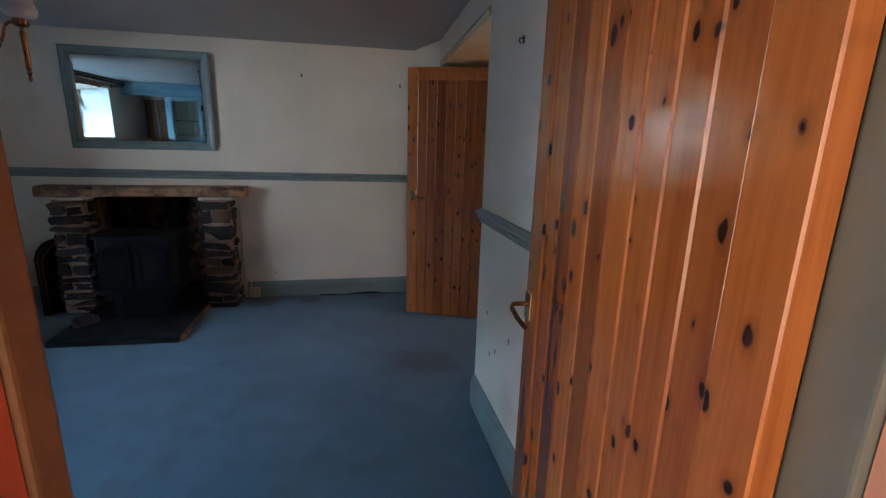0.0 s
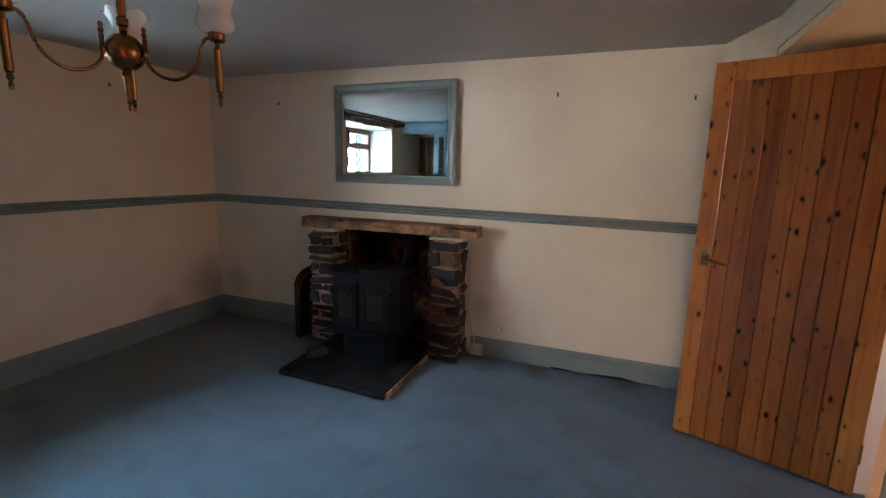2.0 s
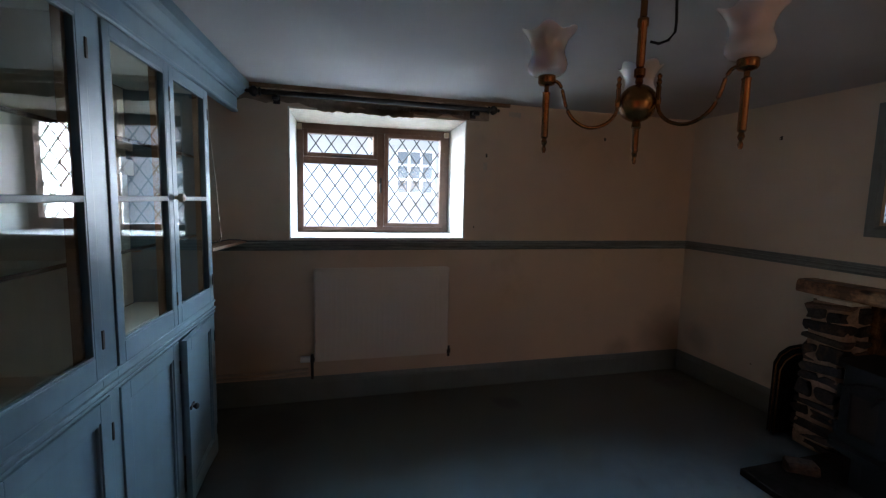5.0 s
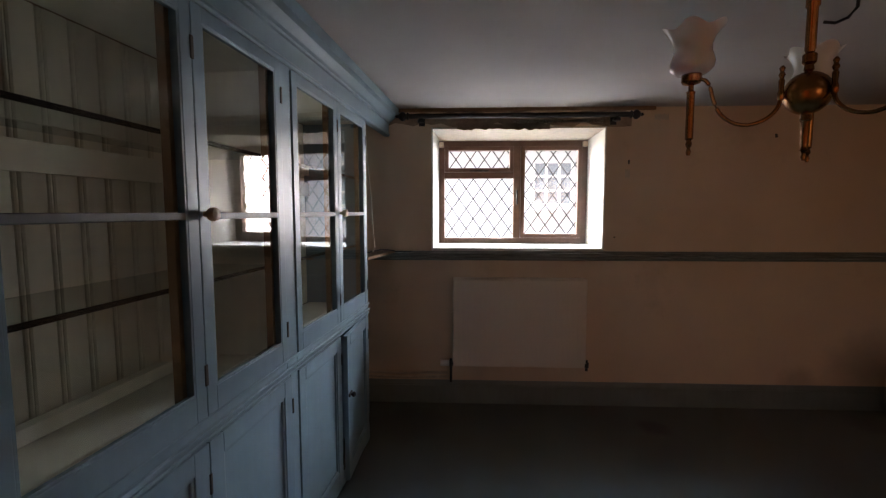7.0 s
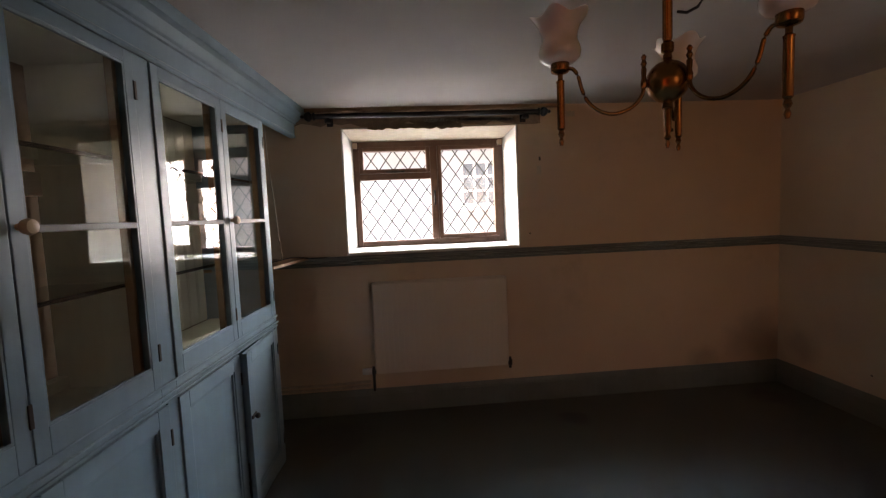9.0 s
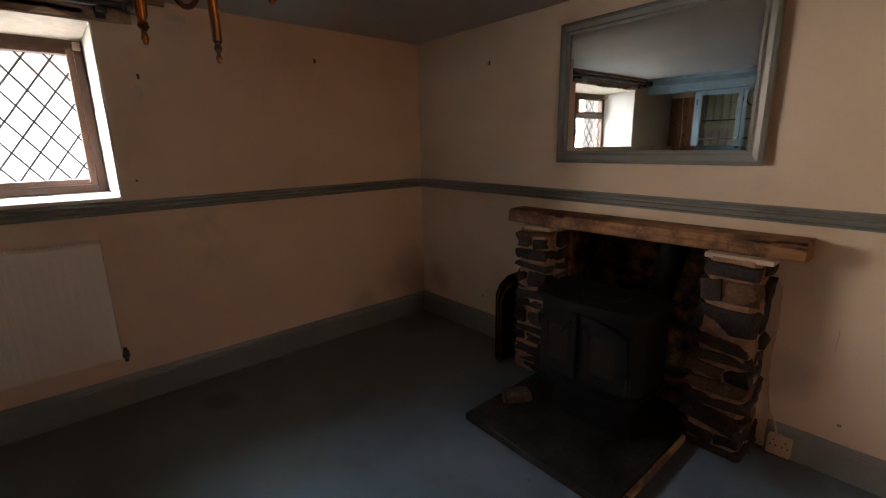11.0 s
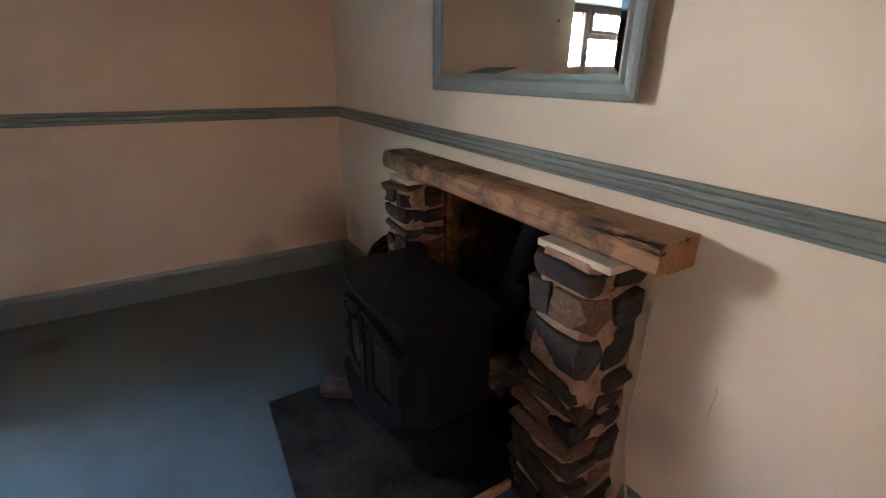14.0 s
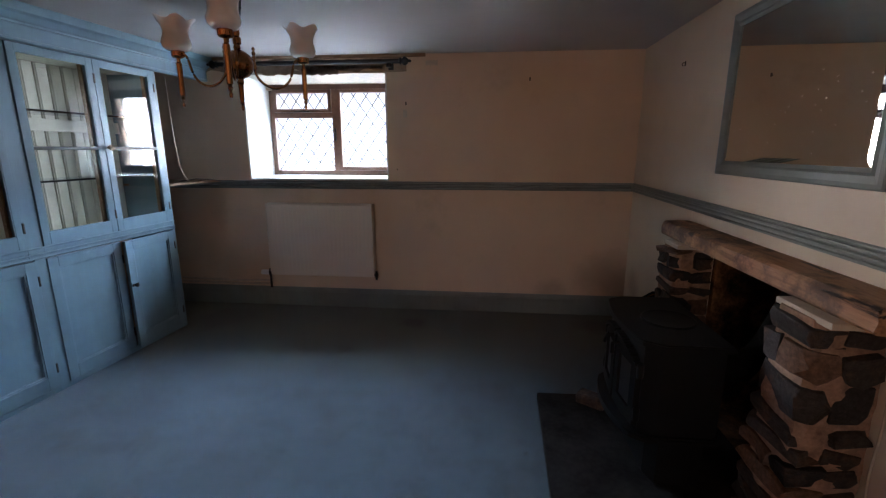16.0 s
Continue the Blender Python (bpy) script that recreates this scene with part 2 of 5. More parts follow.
def glass_material(name, tint=(1, 1, 1), rough=0.0):
    m, nt, b = mat(name, rough)
    b.inputs["Transmission Weight"].default_value = 1.0
    b.inputs["IOR"].default_value = 1.45
    b.inputs["Base Color"].default_value = (*tint, 1)
    return m


M_CARPET = carpet_material()
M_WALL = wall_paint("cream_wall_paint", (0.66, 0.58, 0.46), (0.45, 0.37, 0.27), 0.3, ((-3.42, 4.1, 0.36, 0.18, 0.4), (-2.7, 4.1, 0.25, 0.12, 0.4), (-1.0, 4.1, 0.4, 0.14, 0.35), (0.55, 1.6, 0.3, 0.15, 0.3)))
# same cream paint with stains; warm bounced light is put into its colour
M_WALLW = wall_paint("cream_paint_marked_warm_bounce", (0.66, 0.515, 0.38), (0.42, 0.32, 0.22), 0.45, ((-3.62, 3.92, 0.34, 0.30, 0.42), (-3.62, 3.45, 0.22, 0.16, 0.4), (-3.62, 0.5, 0.4, 0.3, 0.25)))
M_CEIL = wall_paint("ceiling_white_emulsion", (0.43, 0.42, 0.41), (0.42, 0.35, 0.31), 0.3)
M_REVEAL = wall_paint("white_reveal_paint", (0.62, 0.62, 0.59), (0.46, 0.43, 0.37), 0.3)
M_SOFFIT = wall_paint("beige_soffit_paint", (0.72, 0.58, 0.38), (0.5, 0.4, 0.28), 0.3)
M_RED = wall_paint("terracotta_hall_paint", (0.55, 0.14, 0.07), (0.4, 0.12, 0.07), 0.3)
M_PINK = wall_paint("pink_hall_paint", (0.62, 0.36, 0.28), (0.48, 0.27, 0.2), 0.3)
M_TRIM = painted_wood("grey_green_trim_paint", (0.165, 0.198, 0.188), (0.25, 0.28, 0.26), 0.40)
M_CAB = painted_wood("blue_grey_cabinet_paint", (0.150, 0.250, 0.310), (0.30, 0.35, 0.36), 0.36)
M_BAR = painted_wood("dark_glazing_bar_paint", (0.060, 0.066, 0.064), (0.13, 0.15, 0.15), 0.45)
M_CABIN = painted_wood("pale_cabinet_interior_paint", (0.80, 0.79, 0.69), (0.52, 0.49, 0.42), 0.5)
M_PINE = pine("varnished_knotty_pine", (0.280, 0.080, 0.012), (0.036, 0.010, 0.005), (0.400, 0.138, 0.025), 0.25)
M_PINE_D = pine("dark_varnished_pine", (0.20, 0.065, 0.02), (0.03, 0.01, 0.005), (0.27, 0.10, 0.03), 0.4)
M_RAWOOD = plain("bare_wood_lining", (0.235, 0.135, 0.070), 0.25, 14, 0.6)
M_WINWOOD = plain("brown_stained_window_wood", (0.10, 0.045, 0.026), 0.25, 20, 0.4)
M_STONE = stone_material()
M_MORTAR = plain("lime_mortar", (0.285, 0.175, 0.115), 0.5, 18, 0.9, 0, 90, 0.004)
# warm tone picked so that two unseen floors throw warm light back
M_BOUNCE = plain("warm_bounce_floor", (0.52, 0.34, 0.20), 0.15, 5, 0.6)
M_SLATE = plain("black_slate", (0.015, 0.0135, 0.0125), 0.7, 5, 0.7, 0, 40, 0.003, 0.08)
M_SOOT = soot_material()
M_IRON = plain("black_cast_iron", (0.0040, 0.0041, 0.0043), 0.4, 12, 0.55, 0.0, 120, 0.0008, 0.16)
M_FLUE = plain("sooty_flue_enamel", (0.0035, 0.0035, 0.0035), 0.5, 9, 0.8, 0.0, 60, 0.001, 0.08)
M_SMOKED = plain("smoked_stove_glass", (0.013, 0.008, 0.005), 0.5, 8, 0.3, 0, 60, 0.0003, 0.25)
M_POLE = plain("black_painted_steel", (0.02, 0.02, 0.022), 0.2, 20, 0.45, 0.3)
M_BRASS = plain("aged_brass", (0.33, 0.15, 0.056), 0.2, 15, 0.27, 1.0, 80, 0.0003)
M_BRIGHT = plain("polished_brass", (0.75, 0.55, 0.24), 0.1, 15, 0.18, 1.0, 80, 0.0002)
M_RAD = plain("white_radiator_enamel", (0.70, 0.62, 0.52), 0.04, 4, 0.45)
M_PLASTIC = plain("yellowed_white_plastic", (0.52, 0.41, 0.29), 0.05, 10, 0.4)
M_COPPER = plain("painted_pipe", (0.5, 0.42, 0.33), 0.15, 20, 0.5)
M_LEAD = plain("window_lead", (0.06, 0.065, 0.07), 0.2, 40, 0.6, 0.4)
M_PATCH = plain("bare_plaster", (0.30, 0.22, 0.16), 0.25, 20, 0.9, 0, 60, 0.004)
M_FLAKE = plain("flaked_filler", (0.52, 0.46, 0.37), 0.12, 20, 0.9, 0, 60, 0.003)
M_NAIL = plain("dark_steel", (0.05, 0.045, 0.04), 0.2, 30, 0.5, 0.6)
M_CABLE = plain("cable_rubber", (0.03, 0.03, 0.03), 0.2, 30, 0.5)
M_CREAMCORD = plain("cream_flex", (0.5, 0.42, 0.32), 0.1, 30, 0.5)
M_LIME = plain("white_limewash_facade", (0.47, 0.50, 0.54), 0.06, 1.5, 0.85, 0, 30, 0.004)
M_ROOF = plain("slate_roof", (0.09, 0.10, 0.12), 0.3, 5, 0.7)
M_PALE = plain("white_sash_paint", (0.75, 0.77, 0.78), 0.05, 6, 0.5)
M_ROAD = plain("asphalt", (0.06, 0.06, 0.06), 0.3, 3, 0.9, 0, 80, 0.004)
M_DARKPANE = plain("dark_far_pane", (0.16, 0.19, 0.22), 0.3, 2, 0.08)
M_GLASS = glass_material("window_glass")
M_CABGLASS = glass_material("old_cabinet_glass", (0.97, 1.0, 0.98))
M_SHELFGLASS = glass_material("glass_shelf_sheet", (0.75, 0.9, 0.85))
m_, nt_, b_ = mat("mirror_silver", 0.015, 1.0)
b_.inputs["Base Color"].default_value = (0.70, 0.74, 0.73, 1)
M_MIRROR = m_
m_, nt_, b_ = mat("opal_glass", 0.18)
b_.inputs["Base Color"].default_value = (0.85, 0.80, 0.76, 1)
b_.inputs["Subsurface Weight"].default_value = 0.35
b_.inputs["Subsurface Radius"].default_value = (0.02, 0.015, 0.012)
b_.inputs["Coat Weight"].default_value = 0.5
M_OPAL = m_


def beam_material():
    """Old oak: long grain, dark drying cracks, knots, dirty worn patches."""
    m, nt, b = mat("old_oak_beam", 0.6, 0, 0.35)
    w = coords(nt)
    g = tex_noise(nt, coords(nt, (3, 40, 40)), 1.0, 6.0, 0.65)
    c = ramp(nt, g, [(0.28, (0.13, 0.062, 0.030)), (0.5, (0.36, 0.185, 0.088)), (0.72, (0.22, 0.108, 0.052))])
    c = mix(nt, ramp(nt, tex_noise(nt, w, 5.0, 6.0, 0.7), [(0.47, (0, 0, 0)), (0.60, (0.85, 0.85, 0.85))]), c, (0.055, 0.031, 0.018))
    c = mix(nt, ramp(nt, tex_noise(nt, w, 13.0, 5.0, 0.7), [(0.60, (0, 0, 0)), (0.70, (0.7, 0.7, 0.7))]), c, (0.30, 0.16, 0.075))
    crack = ramp(nt, tex_noise(nt, coords(nt, (2.2, 16, 16)), 1.0, 7.0, 0.6), [(0.335, (1, 1, 1)), (0.375, (0, 0, 0))])
    c = mix(nt, crack, c, (0.012, 0.007, 0.005))
    vo = nt.nodes.new("ShaderNodeTexVoronoi")
    vo.inputs["Scale"].default_value = 1.0
    nt.links.new(coords(nt, (5, 11, 11)), vo.inputs["Vector"])
    c = mix(nt, ramp(nt, vo.outputs["Distance"], [(0.12, (0.95, 0.95, 0.95)), (0.22, (0, 0, 0))]), c, (0.020, 0.010, 0.006))
    nt.links.new(c, b.inputs["Base Color"])
    bump(nt, b, mix(nt, 0.5, g, crack), 0.9, 0.008)
    return m


M_BEAM = beam_material()


# ---- mesh helpers ----
def box(bm, x0, x1, y0, y1, z0, z1, bevel=0.0, m=None):
    """A box; bevel rounds its edges."""
    vs = [bm.verts.new((x, y, z)) for x in (x0, x1) for y in (y0, y1) for z in (z0, z1)]
    fs = [bm.faces.new([vs[i] for i in ix]) for ix in ((0, 1, 3, 2), (4, 6, 7, 5), (0, 4, 5, 1), (2, 3, 7, 6), (0, 2, 6, 4), (1, 5, 7, 3))]
    if bevel:
        es = list({e for f in fs for e in f.edges})
        r = bmesh.ops.bevel(bm, geom=es, offset=bevel, segments=2, profile=0.6, affect="EDGES")
        vs = list({v for f in r["faces"] for v in f.verts} | {v for v in vs if v.is_valid})
    if m is not None:
        bmesh.ops.transform(bm, matrix=m, verts=vs)
    return vs


def prism(bm, poly, axis, a, b, m=None):
    """A polygon of (u, v) drawn along axis 'x', 'y' or 'z' from a to b."""
    def put(u, v, w):
        return {"x": (w, u, v), "y": (u, w, v), "z": (u, v, w)}[axis]
    lo = [bm.verts.new(put(u, v, a)) for u, v in poly]
    hi = [bm.verts.new(put(u, v, b)) for u, v in poly]
    n = len(poly)
    bm.faces.new(lo)
    bm.faces.new(hi[::-1])
    for i in range(n):
        bm.faces.new((lo[i], hi[i], hi[(i + 1) % n], lo[(i + 1) % n]))
    if m is not None:
        bmesh.ops.transform(bm, matrix=m, verts=lo + hi)
    return lo + hi


def lathe(bm, profile, centre=(0, 0, 0), seg=20, wave=None):
    """Turns (radius, z) rows about the z axis; wave(angle, row) may alter a radius and height."""
    rings = []
    for k, (r, z) in enumerate(profile):
        ring = []
        for i in range(seg):
            a = 2 * math.pi * i / seg
            dr, dz = wave(a, k) if wave else (0, 0)
            ring.append(bm.verts.new((centre[0] + (r + dr) * math.cos(a), centre[1] + (r + dr) * math.sin(a), centre[2] + z + dz)))
        rings.append(ring)
    for p, q in zip(rings, rings[1:]):
        for i in range(seg):
            bm.faces.new((p[i], p[(i + 1) % seg], q[(i + 1) % seg], q[i]))
    return rings


def capped(bm, profile, centre=(0, 0, 0), seg=20):
    rings = lathe(bm, profile, centre, seg)
    bm.faces.new(rings[0][::-1])
    bm.faces.new(rings[-1])
    return rings


def tube(bm, pts, r, seg=8):
    """A round bar through the points."""
    pts = [Vector(p) for p in pts]
    rings = []
    for i, p in enumerate(pts):
        d = (pts[min(i + 1, len(pts) - 1)] - pts[max(i - 1, 0)]).normalized()
        up = Vector((0, 0, 1)) if abs(d.z) < 0.9 else Vector((1, 0, 0))
        u = d.cross(up).normalized()
        w = d.cross(u).normalized()
        rings.append([bm.verts.new(p + r * (math.cos(2 * math.pi * k / seg) * u + math.sin(2 * math.pi * k / seg) * w)) for k in range(seg)])
    for a, b in zip(rings, rings[1:]):
        for k in range(seg):
            bm.faces.new((a[k], a[(k + 1) % seg], b[(k + 1) % seg], b[k]))
    bm.faces.new(rings[0][::-1])
    bm.faces.new(rings[-1])


def mesh_from(name, bm, material, smooth=None):
    bmesh.ops.recalc_face_normals(bm, faces=bm.faces)
    me = bpy.data.meshes.new(name)
    bm.to_mesh(me)
    bm.free()
    me.materials.append(material)
    if smooth:
        for p in me.polygons:
            p.use_smooth = True
        me.set_sharp_from_angle(angle=radians(smooth))
    return me


def structure(name, bm, material, label="", category="", smooth=None):
    ob = new(name, mesh_from(name, bm, material, smooth))
    return tagged(ob, label, category, "", "structure")


def thing(name, label, category, at=(0, 0, 0), turn=0.0, group="", kind=""):
    ob = new(name)
    ob.empty_display_size = 0.1
    ob.matrix_basis = pose(*at, 0, 0, turn)
    return tagged(ob, label, category, group, kind)


def part(name, bm, material, parent, label="", smooth=None):
    ob = new(name, mesh_from(name, bm, material, smooth))
    ob.parent = parent
    if label:
        tagged(ob, label)
    return ob


def solo(name, bm, material, label, category, at=(0, 0, 0), turn=0.0, group="", smooth=None):
    """A thing of one mesh."""
    ob = new(name, mesh_from(name, bm, material, smooth))
    ob.matrix_basis = pose(*at, 0, 0, turn)
    return tagged(ob, label, category, group)


def piece(name, mesh, parent, m=None):
    ob = new(name, mesh)
    ob.parent = parent
    if m is not None:
        ob.matrix_basis = m
    return ob


def B():
    return bmesh.new()


# ---- the room's plan ----
XW, YN, ZC = -3.62, 4.10, 2.21          # window wall, fireplace wall, ceiling
XE = 0.55                               # wall beside the entrance
SX, SY, ST = -3.044, 0.397, -4.3        # west end of the cabinet's front, and its turn
WY0, WY1, WZ0, WZ1 = 0.757, 2.03, 1.17, 2.078   # window opening at the room's face
WX = -4.03                              # window frame's plane
CAB = pose(SX, SY, 0, 0, 0, ST)

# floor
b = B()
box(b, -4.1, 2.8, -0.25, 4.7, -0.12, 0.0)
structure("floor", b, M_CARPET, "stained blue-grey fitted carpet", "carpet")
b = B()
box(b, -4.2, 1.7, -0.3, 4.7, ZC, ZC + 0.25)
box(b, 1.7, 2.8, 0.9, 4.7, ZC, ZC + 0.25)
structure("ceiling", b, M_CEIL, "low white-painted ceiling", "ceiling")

# fireplace wall with its hearth recess
b = B()
box(b, -4.2, -2.20, YN, 4.7, 0, ZC)
box(b, -1.345, 2.8, YN, 4.7, 0, ZC)
box(b, -2.20, -1.345, YN, 4.22, 0.945, ZC)
structure("wall_north", b, M_WALL, "cream-painted plaster fireplace wall", "wall")
b = B()
box(b, -2.24, -1.30, 4.56, 4.70, 0, ZC)
box(b, -2.198, -2.16, YN + 0.004, 4.56, 0, ZC)
box(b, -1.385, -1.347, YN + 0.004, 4.56, 0, ZC)
box(b, -2.16, -1.385, YN + 0.004, 4.56, 0, 0.035)
box(b, -2.16, -1.385, 4.22, 4.56, 1.75, 1.80)
structure("fireplace_recess", b, M_SOOT, "soot-blackened fireplace recess behind the stove", "fireplace")

# window wall: opening with splayed reveals
b = B()
box(b, -4.2, XW, -0.3, WY0, 0, ZC)
box(b, -4.2, XW, WY1, YN, 0, ZC)
box(b, -4.2, XW, WY0, WY1, 0, WZ0)
box(b, -4.2, XW, WY0, WY1, WZ1, ZC)
structure("wall_west", b, M_WALLW, "cream-painted plaster window wall with stains and painted-in warm light", "wall")
b = B()
F = (0.795, 2.005, 1.19, 2.04)          # reveal's inner rectangle at the frame
prism(b, [(XW - 0.002, WY0 + 0.002), (WX - 0.06, WY0 + 0.002), (WX - 0.06, F[0]), (WX, F[0]), (XW - 0.002, WY0 + 0.012)], "z", WZ0, WZ1)
prism(b, [(XW - 0.002, WY1 - 0.002), (XW - 0.002, WY1 - 0.012), (WX, F[1]), (WX - 0.06, F[1]), (WX - 0.06, WY1 - 0.002)], "z", WZ0, WZ1)
structure("window_reveal", b, M_REVEAL, "white-painted deep window reveal", "window reveal")
b = B()
prism(b, [(XW + 0.012, WZ0 + 0.003), (XW + 0.012, WZ0 + 0.022), (WX, WZ0 + 0.03), (WX - 0.06, WZ0 + 0.03), (WX - 0.06, WZ0 + 0.003)], "y", WY0 + 0.013, WY1 - 0.013)
structure("window_sill", b, M_REVEAL, "white-painted window sill board", "window sill")
b = B()
prism(b, [(XW - 0.003, WZ1 - 0.002), (XW - 0.003, WZ1 - 0.012), (WX, F[3]), (WX - 0.06, F[3]), (WX - 0.06, WZ1 - 0.002)], "y", WY0 + 0.013, WY1 - 0.013)
structure("window_head", b, M_FLAKE, "flaking plaster head of the window opening", "window reveal")

# wall beside the entrance, with the deep opening of the second door
b = B()
prism(b, [(XE, 0.26), (XE, 2.12), (XE + 0.03, 2.155), (1.10, 2.30), (1.10, 0.26)], "z", 0, ZC)
structure("wall_east", b, M_WALL, "cream-white plaster wall with chipped marks", "wall")
b = B()
prism(b, [(0.60, 3.62), (0.46, YN), (1.10, YN), (1.10, 3.62)], "z", 0, ZC)
structure("wall_east_return", b, M_WALL, "short plaster return wall beside the open door", "wall")
b = B()
prism(b, [(XE, 2.121), (0.60, 3.619), (1.10, 3.619), (1.10, 2.31)], "z", 2.06, ZC)
structure("lintel", b, M_WALL, "plastered lintel over the deep doorway", "lintel")
b = B()
prism(b, [(XE + 0.004, 2.16), (0.604, 3.615), (1.06, 3.615), (1.06, 2.32)], "z", 2.02, 2.056)
structure("doorway_soffit", b, M_SOFFIT, "beige-painted soffit of the deep doorway", "soffit")
b = B()
box(b, 1.065, 1.12, 2.40, 3.61, 1.995, 2.05)
box(b, 1.065, 1.12, 3.285, 3.61, 0, 1.995)
box(b, 1.065, 1.12, 2.42, 2.47, 0, 1.995)
structure("door_frame_2", b, M_PALE, "white-painted frame of the second door", "door frame")
# unseen walls; the opening at x 2.7 is made for the fill lamp
b = B()
box(b, 2.7, 2.8, 0.9, 1.95, 0, ZC)
box(b, 2.7, 2.8, 3.25, 4.1, 0, ZC)
box(b, 2.7, 2.8, 1.95, 3.25, 0, 0.8)
box(b, 2.7, 2.8, 1.95, 3.25, 2.0, ZC)
box(b, 1.10, 1.4, 0.9, 1.0, 0, ZC)
box(b, 2.5, 2.7, 0.9, 1.0, 0, ZC)
box(b, 1.4, 2.5, 0.9, 1.0, 0, 2.05)
box(b, 1.4, 2.5, 0.9, 1.0, 2.05, ZC)
structure("wall_far_room", b, M_SOFFIT, "unseen beige wall of the next room, open for the fill lamp", "wall")

# floor out of view, added to bounce warm light through the second doorway
b = B()
box(b, 1.10, 2.7, 1.0, 4.1, 0.0005, 0.006)
structure("floor_far_room", b, M_BOUNCE, "unseen next-room floor, coloured for warm bounce light", "floor")

# entrance wall and cabinet alcove
WALLS = pose(0.36, 0.275, 0, 0, 0, ST)  # local x runs along the wall, y into the room
b = B()
box(b, 0.035, 0.30, -0.46, 0.0, 0, ZC)
box(b, -1.02, -0.77, -0.46, 0.0, 0, ZC)
box(b, -0.77, 0.035, -0.46, 0.0, 2.0, ZC)
for v in b.verts:
    v.co = WALLS @ v.co
structure("wall_south", b, M_WALL, "cream plaster wall round the entrance", "wall")
b = B()
box(b, 0.0, 0.034, -0.06, 0.012, 0, 2.0, 0.004)
box(b, -0.734, 0.0, -0.06, 0.012, 1.965, 2.0, 0.004)
for v in b.verts:
    v.co = WALLS @ v.co
structure("door_frame_1", b, M_TRIM, "grey-green painted door frame at the entrance", "door frame")
b = B()
box(b, -0.768, -0.716, -0.024, 0.012, 0, 2.0, 0.004)
for v in b.verts:
    v.co = WALLS @ v.co
structure("door_jamb", b, M_RAWOOD, "bare brown wooden door jamb", "door frame")
b = B()
box(b, 0.012, 0.0345, -0.47, -0.062, 0, 1.998)
for v in b.verts:
    v.co = WALLS @ v.co
structure("reveal_pink", b, M_PINK, "pink-painted door reveal towards the hall", "wall")
b = B()
box(b, -0.7695, -0.722, -0.47, -0.026, 0, 1.998)
for v in b.verts:
    v.co = WALLS @ v.co
structure("reveal_red", b, M_RED, "terracotta-painted door reveal towards the hall", "wall")
b = B()
box(b, -3.62, -0.62, -0.35, -0.22, 0, ZC)
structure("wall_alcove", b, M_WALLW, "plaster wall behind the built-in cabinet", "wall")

# hall behind the entrance
# floor out of view, its warm colour made to bounce light in
b = B()
box(b, -1.6, 1.6, -3.2, -0.25, -0.10, -0.004)
structure("floor_hall", b, M_BOUNCE, "unseen hall floor, coloured for warm bounce light", "floor")
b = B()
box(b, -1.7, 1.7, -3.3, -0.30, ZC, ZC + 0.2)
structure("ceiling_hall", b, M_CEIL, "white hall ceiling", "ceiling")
# hall walls out of view, closed round the added lamps
b = B()
box(b, -1.7, -1.6, -3.3, -0.35, 0, ZC)
box(b, 1.6, 1.7, -3.3, 0.3, 0, ZC)
box(b, -1.6, -0.55, -3.3, -3.2, 0, ZC)
box(b, 0.55, 1.6, -3.3, -3.2, 0, ZC)
box(b, -0.55, 0.55, -3.3, -3.2, 0, ZC)
box(b, 0.68, 1.6, -0.30, -0.2, 0, ZC)
box(b, -1.6, -0.62, -0.36, -0.351, 0, ZC)
structure("wall_hall", b, M_PINK, "unseen pink-painted hall walls, closed all round", "wall")


def moulding(name, profile, p0, p1, label, material=M_TRIM, category="trim", d0=0.0, d1=0.0, tall=1.0):
    """A profile of (out, z) run along the wall from p0 to p1; out is to the left of the way."""
    d = Vector((p1[0] - p0[0], p1[1] - p0[1], 0))
    n = Vector((-d.y, d.x, 0)).normalized()
    bm = B()
    lo = [bm.verts.new((p0[0] + n.x * o, p0[1] + n.y * o, z * tall + d0)) for o, z in profile]
    hi = [bm.verts.new((p1[0] + n.x * o, p1[1] + n.y * o, z * tall + d1)) for o, z in profile]
    k = len(profile)
    bm.faces.new(lo)
    bm.faces.new(hi[::-1])
    for i in range(k):
        bm.faces.new((lo[i], hi[i], hi[(i + 1) % k], lo[(i + 1) % k]))
    return structure(name, bm, material, label, category)


SKIRT = [(0.0, 0.002), (0.022, 0.002), (0.022, 0.138), (0.018, 0.142), (0.018, 0.15), (0.014, 0.158), (0.010, 0.172), (0.008, 0.178), (0.0, 0.178)]
DADO = [(0.0, 1.100), (0.010, 1.100), (0.013, 1.104), (0.013, 1.110), (0.008, 1.113), (0.008, 1.116), (0.022, 1.119), (0.028, 1.127), (0.028, 1.134), (0.022, 1.139), (0.022, 1.142), (0.032, 1.145), (0.036, 1.150), (0.034, 1.156), (0.020, 1.158), (0.016, 1.162), (0.016, 1.168), (0.0, 1.170)]
for nm, pr, lb in (("baseboard", SKIRT, "grey-green painted skirting board"), ("dado_rail", DADO, "grey-green moulded dado rail")):
    moulding(nm + "_west", pr, (XW, YN), (XW, -0.2), lb + " along the window wall", M_TRIM, nm)
    dz = -0.055 if nm == "dado_rail" else 0.0
    moulding(nm + "_east", pr, (XE, 0.27), (XE, 2.12), lb + " beside the entrance", M_TRIM, nm, dz, dz)
moulding("dado_rail_north", DADO, (0.455, YN), (XW, YN), "grey-green moulded dado rail over the fireplace", M_TRIM, "dado rail", -0.035, 0.0)
